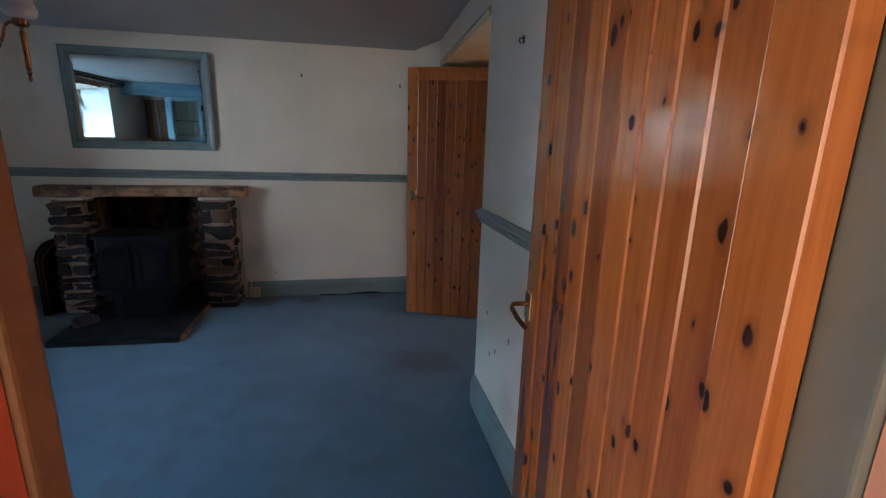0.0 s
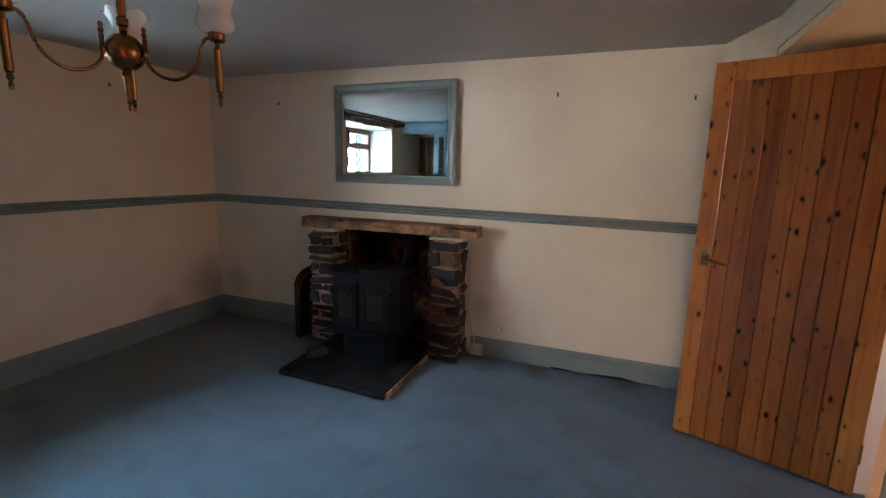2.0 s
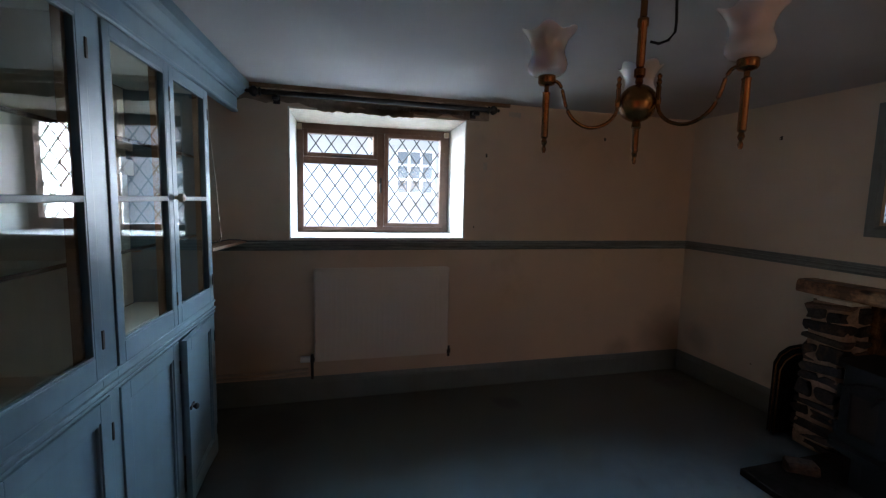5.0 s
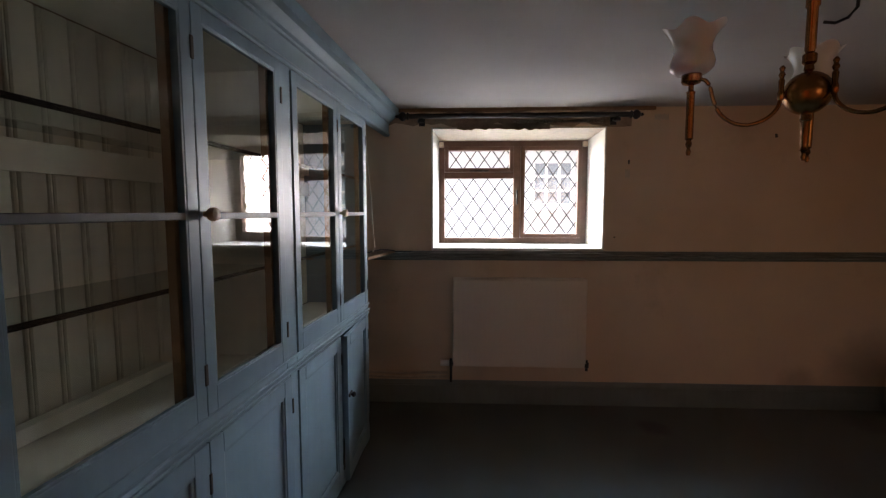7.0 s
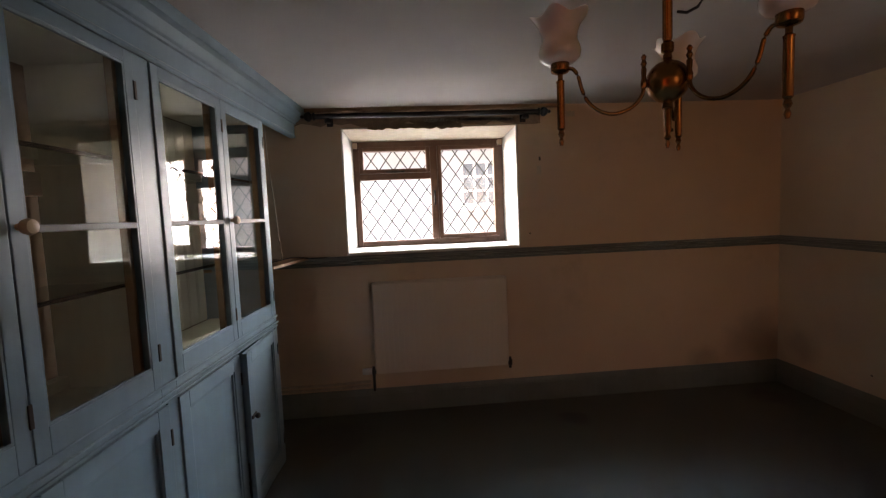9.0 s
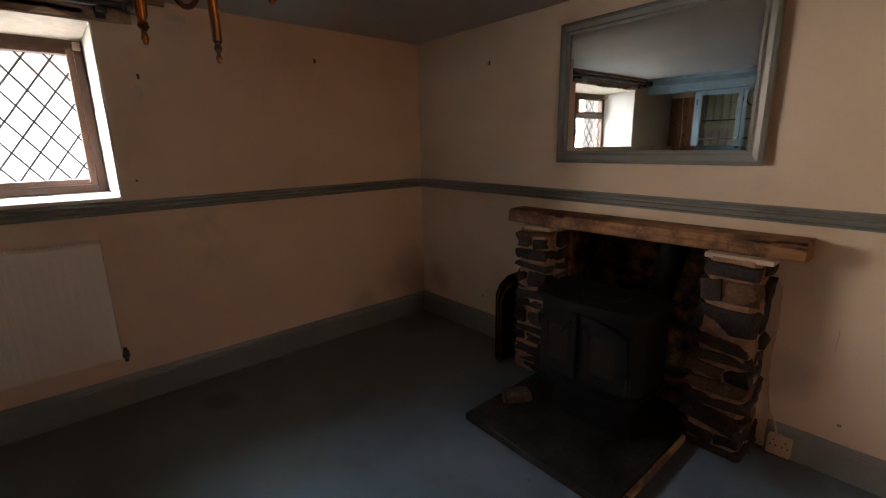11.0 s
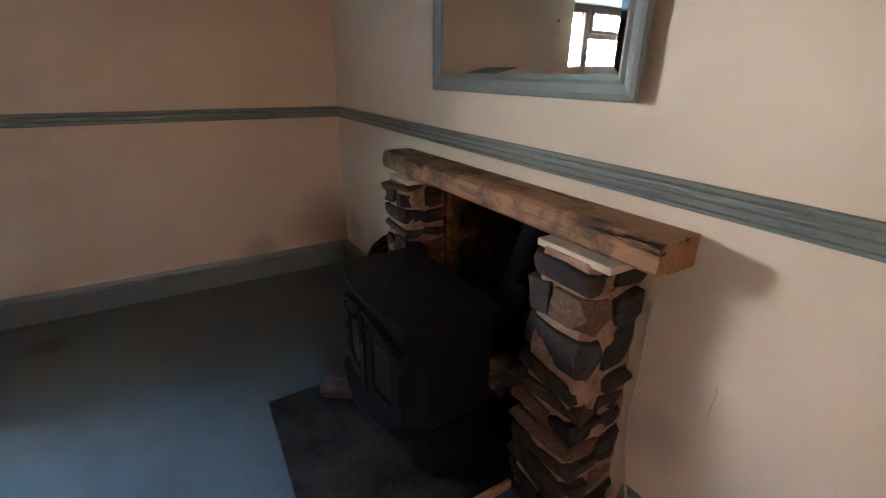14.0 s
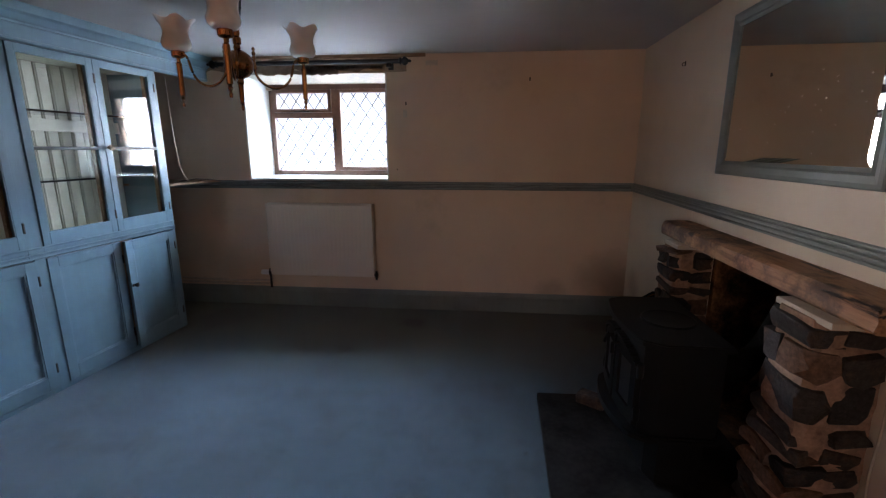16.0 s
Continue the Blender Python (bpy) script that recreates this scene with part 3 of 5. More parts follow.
moulding("baseboard_north", SKIRT, (0.455, YN), (-1.05, YN), "grey-green painted skirting board with a black strip below", M_TRIM, "skirting", 0.0, 0.0, 0.86)
moulding("baseboard_northwest", SKIRT, (-2.44, YN), (XW, YN), "grey-green painted skirting board beside the fireplace", M_TRIM, "skirting")
b = B()
box(b, XW, XW + 0.03, 0.35, 2.36, 2.185, 2.209, 0.003)
structure("ceiling_batten", b, M_RAWOOD, "thin wooden batten under the ceiling at the window", "trim")


# ---- window ----
def rect_frame(bm, x0, x1, y0, y1, z0, z1, w, bevel=0.003):
    """Four rails in the y-z plane."""
    box(bm, x0, x1, y0, y0 + w, z0, z1, bevel)
    box(bm, x0, x1, y1 - w, y1, z0, z1, bevel)
    box(bm, x0, x1, y0 + w, y1 - w, z0, z0 + w, bevel)
    box(bm, x0, x1, y0 + w, y1 - w, z1 - w, z1, bevel)


def lattice(bm, x, y0, y1, z0, z1, py, pz, off):
    """Diamond leads clipped to a pane."""
    k = pz / py
    for s in (1, -1):
        c = -6.0
        while c < 6.0:
            # line z = z0 + s*k*(y - y0) + c
            pts = []
            for y in (y0, y1):
                z = z0 + s * k * (y - y0) + c + off
                if z0 <= z <= z1:
                    pts.append((y, z))
            for z in (z0, z1):
                y = y0 + (z - z0 - c - off) / (s * k)
                if y0 < y < y1:
                    pts.append((y, z))
            if len(pts) == 2 and math.dist(*pts) > 0.01:
                (ya, za), (yb, zb) = pts
                d = Vector((0, yb - ya, zb - za))
                n = Vector((0, -d.z, d.y)).normalized() * 0.0045
                q = []
                for dx in (-0.003, 0.003):
                    for (yy, zz, sg) in ((ya, za, 1), (yb, zb, 1), (yb, zb, -1), (ya, za, -1)):
                        q.append(bm.verts.new((x + dx, yy + n.y * sg, zz + n.z * sg)))
                bm.faces.new(q[0:4])
                bm.faces.new(q[7:3:-1])
                for i in range(4):
                    bm.faces.new((q[i], q[4 + i], q[4 + (i + 1) % 4], q[(i + 1) % 4]))
            c += pz


win = thing("window_1", "brown-stained wooden casement window with leaded diamond panes", "window", (0, 0, 0), 0, "", "structure")
FY0, FY1, FZ0, FZ1, FM = 0.795, 2.005, 1.2005, 2.039, 1.435
b = B()
rect_frame(b, WX - 0.055, WX + 0.012, FY0, FY1, FZ0, FZ1, 0.045)
box(b, WX - 0.055, WX + 0.012, FM - 0.028, FM + 0.028, FZ0 + 0.045, FZ1 - 0.045, 0.003)
box(b, WX - 0.055, WX + 0.012, FY0 + 0.045, FM - 0.028, 1.735, 1.785, 0.003)
part("window_frame", b, M_WINWOOD, win)
panes = [("lower", FY0 + 0.047, FM - 0.03, FZ0 + 0.047, 1.733, 0.0), ("top", FY0 + 0.047, FM - 0.03, 1.787, FZ1 - 0.047, 0.032), ("side", FM + 0.03, FY1 - 0.047, FZ0 + 0.047, FZ1 - 0.047, 0.032)]
for nm, y0, y1, z0, z1, sash in panes:
    if sash:
        b = B()
        rect_frame(b, WX - 0.04, WX + 0.028, y0, y1, z0, z1, sash)
        holder = part("sash", b, M_WINWOOD, win)
        y0, y1, z0, z1 = y0 + sash, y1 - sash, z0 + sash, z1 - sash
    else:
        holder = win
    b = B()
    box(b, WX - 0.02, WX - 0.016, y0 - 0.004, y1 + 0.004, z0 - 0.004, z1 + 0.004)
    gl = part("pane", b, M_GLASS, holder)
    gl.visible_shadow = False
    b = B()
    lattice(b, WX - 0.014, y0, y1, z0, z1, 0.118, 0.165, 0.05)
    part("lead_came", b, M_LEAD, holder, "grey lead lattice")
b = B()
box(b, WX + 0.012, WX + 0.03, FM - 0.008, FM + 0.008, 1.52, 1.64, 0.003)
box(b, WX + 0.03, WX + 0.045, FM - 0.006, FM + 0.006, 1.52, 1.60, 0.003)
part("window_catch", b, M_POLE, win, "black casement catch")
b = B()
box(b, WX + 0.03, WX + 0.042, 1.05, 1.20, 1.788, 1.800, 0.002)
part("window_stay", b, M_POLE, win, "black window stay")
for yy in (0.815, 1.975):
    b = B()
    box(b, WX + 0.014, WX + 0.06, yy - 0.018, yy + 0.018, 1.985, 2.025, 0.003)
    solo("blind_bracket", b, M_PLASTIC, "small white roller blind bracket in the window head", "bracket", group="blind brackets")

# bare plaster over the window where paint has come away
rng = random.Random(4)
for (y0, y1, z0, z1, mt, lb) in ((0.95, 1.62, 2.055, 2.10, M_PATCH, "brown bare plaster patch over the window"), (0.42, 2.2, 2.08, 2.186, M_PATCH, "brown strip of bare plaster behind the curtain pole"), (2.36, 2.46, 2.11, 2.16, M_FLAKE, "pale filler patch beside the pole"), (2.165, 2.20, 1.70, 1.77, M_FLAKE, "pale chipped filler patch on the window wall"), (1.35, 2.0, 2.10, 2.125, M_FLAKE, "flaked cream paint edge")):
    b = B()
    n = 26
    top = [(y0 + (y1 - y0) * i / n, z1 + rng.uniform(-0.5, 0.2) * (z1 - z0) * 0.35) for i in range(n + 1)]
    bot = [(y0 + (y1 - y0) * i / n, z0 + rng.uniform(-0.2, 0.5) * (z1 - z0) * 0.6) for i in range(n + 1)]
    for i in range(n):
        q = [b.verts.new((XW + 0.0035, *p)) for p in (bot[i], bot[i + 1], top[i + 1], top[i])]
        b.faces.new(q)
    structure("plaster_patch", b, mt, lb, "plaster patch")

# curtain pole
pole = thing("curtain_pole", "black metal curtain pole with ball finials over the window", "curtain pole", (XW + 0.085, 1.38, 2.14))
b = B()
tube(b, [(0, -0.78, 0), (0, 0.78, 0)], 0.0175, 12)
part("rod", b, M_POLE, pole, smooth=40)
for s in (-1, 1):
    b = B()
    capped(b, [(0.0175, 0), (0.026, 0.006), (0.026, 0.014), (0.016, 0.02), (0.033, 0.038), (0.034, 0.050), (0.024, 0.066), (0.010, 0.078), (0.013, 0.088), (0.003, 0.10)], seg=14)
    bmesh.ops.transform(b, matrix=pose(0, s * 0.775, 0, -s * 90, 0, 0), verts=b.verts)
    part("finial", b, M_POLE, pole, smooth=40)
for yy in (-0.69, 0.69):
    b = B()
    box(b, -0.085, 0.012, yy - 0.010, yy + 0.010, -0.030, -0.014, 0.002)
    capped(b, [(0.020, 0), (0.024, 0.006), (0.024, 0.02), (0.014, 0.03)], (0.0, yy, -0.045), 12)
    box(b, -0.085, -0.079, yy - 0.022, yy + 0.022, -0.055, 0.02, 0.002)
    part("bracket", b, M_POLE, pole)

# ---- radiator ----
rad = thing("radiator", "white pressed-steel panel radiator under the window", "radiator", (XW, 1.407, 0.0))
b = B()
hw, r0, r1 = 0.482, 0.317, 0.967
box(b, 0.055, 0.10, -hw, hw, r0, r1, 0.008)
panel = part("panel", b, M_RAD, rad)
n = 24
b = B()
box(b, 0.0985, 0.1022, -0.012, 0.012, r0 + 0.035, r1 - 0.045, 0.0018)
rib = mesh_from("rib", b, M_RAD)
for i in range(n):
    piece("rib", rib, panel, Matrix.Translation((0, -hw + 0.03 + (2 * hw - 0.06) * (i + 0.5) / n, 0)))
b = B()
for q in ((0.022, 0.030), (0.086, 0.098)):
    box(b, q[0], q[1], -hw + 0.004, hw - 0.004, r1 + 0.001, r1 + 0.009, 0.002)
for i in range(49):
    y = -hw + 0.006 + (2 * hw - 0.016) * i / 48
    box(b, 0.030, 0.086, y, y + 0.004, r1 + 0.001, r1 + 0.007)
part("top_grille", b, M_RAD, rad, "slotted top grille")
for s_ in (-1, 1):
    b = B()
    box(b, 0.022, 0.097, s_ * (hw + 0.003) - 0.002, s_ * (hw + 0.003) + 0.002, r0 + 0.03, r1 + 0.006, 0.0015)
    part("side_cover", b, M_RAD, rad)
b = B()
box(b, 0.02, 0.054, -hw + 0.01, hw - 0.01, r0 + 0.02, r1 - 0.008, 0.004)
part("back_panel", b, M_RAD, rad)
for y in (-hw - 0.018, hw + 0.018):
    b = B()
    capped(b, [(0.010, 0.29), (0.010, 0.31), (0.016, 0.315), (0.016, 0.35), (0.010, 0.355), (0.010, 0.37)], (0.075, y, 0), 12)
    tube(b, [(0.075, y, 0.335), (0.075, y * 0.955, 0.335)], 0.010)
    part("valve", b, M_POLE, rad, "dark metal radiator valve", 40)
b = B()
tube(b, [(0.075, -hw - 0.03, 0.335), (0.075, -hw - 0.04, 0.335), (0.075, -hw - 0.042, 0.335), (0.075, -hw - 0.098, 0.335)], 0.023, 14)
part("valve_knob", b, M_PALE, rad, "white plastic thermostat knob", 40)
b = B()
tube(b, [(0.075, -hw - 0.018, 0.30), (0.075, -hw - 0.018, 0.19)], 0.010)
part("tail_pipe", b, M_POLE, rad, smooth=40)
for z in (0.205, 0.235):
    b = B()
    tube(b, [(XW + 0.03, 0.88, z + 0.01), (XW + 0.03, 0.55, z), (XW + 0.03, 0.0, z + 0.012)], 0.0095)
    solo("heating_pipe", b, M_COPPER, "painted copper heating pipe above the skirting", "pipe", group="heating pipes", smooth=50)

# ---- mirror ----
mir = thing("wall_mirror", "large mirror with a grey-green moulded frame over the mantel", "mirror", (-1.741, YN - 0.0095, 1.318), -1.2)
MW, MH, FWD = 1.068, 0.772, 0.068
PROF = [(0.0, 0.002), (0.0, 0.013), (0.006, 0.018), (0.020, 0.021), (0.034, 0.017), (0.044, 0.014), (0.054, 0.019), (0.060, 0.016), (0.068, 0.0115), (0.068, 0.002)]
cor = [(-MW / 2, 0), (MW / 2, 0), (MW / 2, MH), (-MW / 2, MH)]
inw = [(1, 1), (-1, 1), (-1, -1), (1, -1)]
for i in range(4):
    b = B()
    j = (i + 1) % 4
    lo = [b.verts.new((cor[i][0] + inw[i][0] * o, -d, cor[i][1] + inw[i][1] * o)) for o, d in PROF]
    hi = [b.verts.new((cor[j][0] + inw[j][0] * o, -d, cor[j][1] + inw[j][1] * o)) for o, d in PROF]
    k = len(PROF)
    b.faces.new(lo)
    b.faces.new(hi[::-1])
    for q in range(k):
        b.faces.new((lo[q], hi[q], hi[(q + 1) % k], lo[(q + 1) % k]))
    part("frame_rail", b, M_TRIM, mir)
b = B()
x1, z1 = MW / 2 - FWD, MH - FWD
o = [(-x1, FWD), (x1, FWD), (x1, z1), (-x1, z1)]
e = 0.022
c = [(-x1 + e, FWD + e), (x1 - e, FWD + e), (x1 - e, z1 - e), (-x1 + e, z1 - e)]
vo_ = [b.verts.new((x, -0.008, z)) for x, z in o]
vc_ = [b.verts.new((x, -0.0105, z)) for x, z in c]
vb_ = [b.verts.new((x, -0.003, z)) for x, z in o]
b.faces.new(vc_)
b.faces.new(vb_[::-1])
for i in range(4):
    j = (i + 1) % 4
    b.faces.new((vo_[i], vo_[j], vc_[j], vc_[i]))
    b.faces.new((vb_[i], vb_[j], vo_[j], vo_[i]))
part("mirror_glass", b, M_MIRROR, mir, "bevelled silvered glass")

# ---- fireplace ----
b = B()
nx, L, D, H = 40, 1.53, 0.155, 0.085
rows = []
rng = random.Random(9)
for i in range(nx + 1):
    x = L * i / nx
    ring = []
    for k, (y, z) in enumerate(((0, 0), (-0.01 - D * 0.5, 0), (-D + 0.008, 0.002), (-D, 0.012), (-D, H * 0.5), (-D, H - 0.012), (-D + 0.01, H), (-D * 0.5, H), (0, H))):
        j = noise.noise(Vector((x * 3.1, k * 1.7, 2.2))) * 0.009 + noise.noise(Vector((x * 13, k * 3.1, 5.2))) * 0.002
        ring.append(b.verts.new((x, y - (j if y < 0 else 0), z + (j * 0.8 if 0 < k < 8 else 0))))
    rows.append(ring)
for p, q in zip(rows, rows[1:]):
    for k in range(9):
        b.faces.new((p[k], q[k], q[(k + 1) % 9], p[(k + 1) % 9]))
b.faces.new(rows[0])
b.faces.new(rows[-1][::-1])
solo("mantel_beam", b, M_BEAM, "rough old oak beam used as a mantelpiece", "mantelpiece", (-2.52, YN - 0.002, 0.942), group="", smooth=35)


def stone_mesh(w, d, h, seed):
    """A rough quarried stone with broken corners."""
    rng = random.Random(seed)
    bm = B()
    bmesh.ops.create_cube(bm, size=1.0)
    for _ in range(3):        # knock off corners at odd angles
        n = Vector((rng.choice((-1, 1)) * rng.uniform(0.3, 1), rng.choice((-1, 1)) * rng.uniform(0.3, 1), rng.choice((-1, 1)) * rng.uniform(0.2, 0.9))).normalized()
        reach = (abs(n.x) + abs(n.y) + abs(n.z)) * 0.5
        cut = bmesh.ops.bisect_plane(bm, geom=list(bm.verts) + list(bm.edges) + list(bm.faces), plane_co=n * reach * rng.uniform(0.72, 0.9), plane_no=n, clear_outer=True)
        edges = [e_ for e_ in cut["geom_cut"] if isinstance(e_, bmesh.types.BMEdge)]
        if edges:
            bmesh.ops.edgeloop_fill(bm, edges=edges)
    bmesh.ops.subdivide_edges(bm, edges=[e_ for e_ in bm.edges if e_.calc_length() > 0.45], cuts=1, use_grid_fill=True)
    bmesh.ops.triangulate(bm, faces=[f for f in bm.faces if len(f.verts) > 4])
    for v in bm.verts:
        c = v.co + noise.noise_vector(Vector((v.co.x * 2.1 + seed * 3.7, v.co.y * 2.1, v.co.z * 1.3))) * 0.15
        v.co = Vector((c.x * w, c.y * d, c.z * h))
    bmesh.ops.bevel(bm, geom=[e_ for e_ in bm.edges if e_.calc_face_angle(0) > 0.5], offset=0.0035, segments=1, affect="EDGES")
    return mesh_from("stone", bm, M_STONE, 28)


def stone_pillar(name, x0, x1, y0, z1, seed, flare=0.02):
    """Courses of rough stones bedded in a mortar core that spreads towards the floor."""
    rng = random.Random(seed)
    p = thing(name, "rough fieldstone fireplace pillar with pale mortar joints", "fireplace pillar", ((x0 + x1) / 2, YN, 0), 0, "fireplace pillars")
    W, Dp = x1 - x0, YN - y0
    b = B()
    nseg = 60
    rings = []
    for i in range(nseg + 1):
        z = z1 * i / nseg
        g = flare * (1 - i / nseg)
        j = lambda k: noise.noise(Vector((z * 17, k * 2.3, seed))) * 0.012
        rings.append([b.verts.new(v) for v in ((-W / 2 + 0.012 - g + j(1), -0.003, z), (-W / 2 + 0.016 - g + j(2), -Dp + 0.036 - g + j(3), z), (-W / 2 + 0.035 - g + j(2), -Dp + 0.012 - g + j(7), z),
                                              (0.0, -Dp + 0.010 - g + j(8), z), (W / 2 - 0.035 + g + j(4), -Dp + 0.012 - g + j(5), z), (W / 2 - 0.016 + g + j(4), -Dp + 0.036 - g + j(5), z), (W / 2 - 0.011 + g + j(9), -Dp * 0.5, z), (W / 2 - 0.012 + g + j(6), -0.003, z))])
    for p0, q0 in zip(rings, rings[1:]):
        n = len(p0)
        for k in range(n):
            b.faces.new((p0[k], p0[(k + 1) % n], q0[(k + 1) % n], q0[k]))
    b.faces.new(rings[0])
    b.faces.new(rings[-1])
    part("mortar_core", b, M_MORTAR, p, "pale lime mortar")
    z = 0.004
    k = 0
    while z < z1 - 0.03:
        h = min(rng.choice((0.035, 0.042, 0.05, 0.055, 0.065, 0.075, 0.10)), z1 - z - 0.004)
        if 0.62 < z / z1 < 0.72:
            h = 0.135
        g = flare * (1 - z / z1)
        split = rng.uniform(0.35, 0.65) if (h > 0.045 and rng.random() < 0.5) else 1.0
        lo, hi = -W / 2 - g + rng.uniform(-0.006, 0.022), W / 2 + g - rng.uniform(-0.004, 0.022)
        xs = [(lo, hi)] if split == 1.0 else [(lo, lo + (hi - lo) * split - 0.005), (lo + (hi - lo) * split + 0.005, hi)]
        for (xa, xb) in xs:
            hh = h * rng.uniform(0.86, 1.06)
            me = stone_mesh(xb - xa, Dp * rng.uniform(0.5, 0.6), hh, rng.random() * 50)
            piece("stone", me, p, pose((xa + xb) / 2, -Dp + Dp * 0.27 - g + rng.uniform(-0.010, 0.008), z + h / 2, rng.uniform(-7, 7), rng.uniform(-9, 9), rng.uniform(-8, 8)))
        for s in (-1, 1):
            me = stone_mesh(W * 0.42, Dp * rng.uniform(0.42, 0.56), h * rng.uniform(0.8, 1.05), rng.random() * 50)
            piece("stone", me, p, pose(s * (W / 2 - W * 0.2 + g + rng.uniform(-0.012, 0.010)), -Dp * 0.30, z + h / 2 + rng.uniform(-0.012, 0.012), rng.uniform(-14, 14), rng.uniform(-5, 5), rng.uniform(-8, 8)))
        z += h + rng.uniform(0.009, 0.016)
        k += 1
    return p


stone_pillar("stone_pillar", -1.335, -1.108, 3.88, 0.93, 3)
stone_pillar("stone_pillar", -2.42, -2.18, 3.90, 0.92, 8)
for (xa, xb) in ((-1.34, -1.08), (-2.36, -2.17)):
    b = B()
    box(b, xa, xb, 3.90, YN - 0.006, 0.922, 0.944, 0.004)
    solo("cap_tile", b, M_FLAKE, "whitish mortar bed between pillar and beam", "mortar cap", group="mortar caps")

b = B()
prism(b, [(-2.175, 3.205), (-1.333, 3.175), (-1.335, 3.60), (-1.352, YN), (-2.19, YN)], "z", 0.001, 0.042)
bmesh.ops.bevel(b, geom=list(b.edges), offset=0.004, segments=1, affect="EDGES")
solo("hearth_slab", b, M_SLATE, "dusty black slate hearth slab on the carpet", "hearth")
b = B()
box(b, -1.331, -1.315, 3.19, 3.86, 0.002, 0.038, 0.003)
solo("hearth_strip", b, M_BEAM, "thin wooden edging strip beside the hearth", "trim strip")

# stove
stove = thing("wood_stove", "black cast-iron wood-burning stove with two glazed doors", "stove", (-1.70, 3.67, 0.042))


def bowed(w, yb, yf, bow, rad_=0.05, n=14):
    """Plan outline with a bowed front; y back, y front."""
    pts = [(w / 2, yb), (-w / 2, yb)]
    for i in range(n + 1):
        u = -1 + 2 * i / n
        edge = max(0.0, abs(u) - 0.86) / 0.14
        pts.append((u * w / 2, yf - bow * (1 - u * u) + rad_ * edge ** 2))
    return pts


b = B()
prism(b, bowed(0.545, 0.15, -0.135, 0.03), "z", 0.262, 0.642)
part("body", b, M_IRON, stove, smooth=30)
b = B()
prism(b, bowed(0.60, 0.168, -0.15, 0.045, 0.06), "z", 0.644, 0.669)
bmesh.ops.bevel(b, geom=[e_ for e_ in b.edges if abs(e_.verts[0].co.z - e_.verts[1].co.z) < 1e-5], offset=0.006, segments=2, affect="EDGES")
part("top_plate", b, M_IRON, stove, smooth=30)
b = B()
capped(b, [(0.115, 0.668), (0.115, 0.673), (0.108, 0.676), (0.10, 0.674), (0.03, 0.674)], (0.02, 0.02, 0), 28)
part("hotplate", b, M_IRON, stove, smooth=30)
b = B()
prism(b, bowed(0.585, 0.155, -0.165, 0.065), "z", 0.232, 0.262)
bmesh.ops.bevel(b, geom=[e_ for e_ in b.edges if abs(e_.verts[0].co.z - e_.verts[1].co.z) < 1e-5], offset=0.008, segments=2, affect="EDGES")
part("base_plate", b, M_IRON, stove, smooth=30)
b = B()
prism(b, [(-0.22, 0.135), (0.22, 0.135), (0.22, -0.045), (0.15, -0.075), (-0.15, -0.075), (-0.22, -0.045)], "z", 0.0, 0.233)
part("plinth", b, M_IRON, stove, "black stand under the stove")
for s in (-1, 1):
    bz0, bz1 = 0.275, 0.605
    def fy(x):
        u = x / 0.2725
        return -0.135 - 0.03 * (1 - u * u)
    xa, xb = (0.012, 0.225) if s > 0 else (-0.225, -0.012)
    b = B()
    # curved door made of a frame round the glass
    def slab(bm, x0, x1, z0, z1, t):
        n = 5
        poly = [(x0 + (x1 - x0) * i / n, fy(x0 + (x1 - x0) * i / n) - t) for i in range(n + 1)]
        poly += [(x1 - (x1 - x0) * i / n, fy(x1 - (x1 - x0) * i / n) + 0.004) for i in range(n + 1)]
        prism(bm, poly, "z", z0, z1)
    slab(b, xa, xa + 0.042, bz0, bz1 - 0.075, 0.022)
    slab(b, xb - 0.042, xb, bz0, bz1 - 0.075, 0.022)
    slab(b, xa + 0.042, xb - 0.042, bz0, bz0 + 0.055, 0.022)
    for i in range(10):         # arched top rail with a raised lip
        xl, xr = xa + (xb - xa) * i / 10, xa + (xb - xa) * (i + 1) / 10
        top_ = bz1 - 0.062 * (abs(xl + xr) / 2 / 0.225) ** 2.4
        slab(b, xl, xr, bz1 - 0.0755, top_, 0.022)
        slab(b, xl, xr, top_ - 0.010, top_ + 0.006, 0.030)
    dr = part("stove_door", b, M_IRON, stove)
    b = B()
    slab(b, xa + 0.042, xb - 0.042, bz0 + 0.055, bz1 - 0.075, 0.010)
    part("door_glass", b, M_SMOKED, dr, "smoke-darkened stove glass")
    b = B()
    hx = s * 0.045
    tube(b, [(hx, fy(hx) - 0.02, bz1 - 0.04), (hx, fy(hx) - 0.05, bz1 - 0.045), (hx + s * 0.02, fy(hx) - 0.055, bz1 - 0.085)], 0.008)
    part("door_handle", b, M_IRON, dr, smooth=40)
    for hz in (bz0 + 0.06, bz1 - 0.08):
        b = B()
        capped(b, [(0.012, -0.03), (0.014, -0.02), (0.014, 0.02), (0.012, 0.03)], (s * 0.236, fy(s * 0.236) - 0.012, hz), 10)
        part("hinge", b, M_IRON, dr, smooth=40)
b = B()
tube(b, [(0.10, 0.16, 0.50), (0.10, 0.30, 0.50), (0.12, 0.40, 0.62), (0.16, 0.52, 1.0), (0.20, 0.70, 1.5)], 0.066, 18)
part("flue_pipe", b, M_FLUE, stove, "black flue pipe", 40)

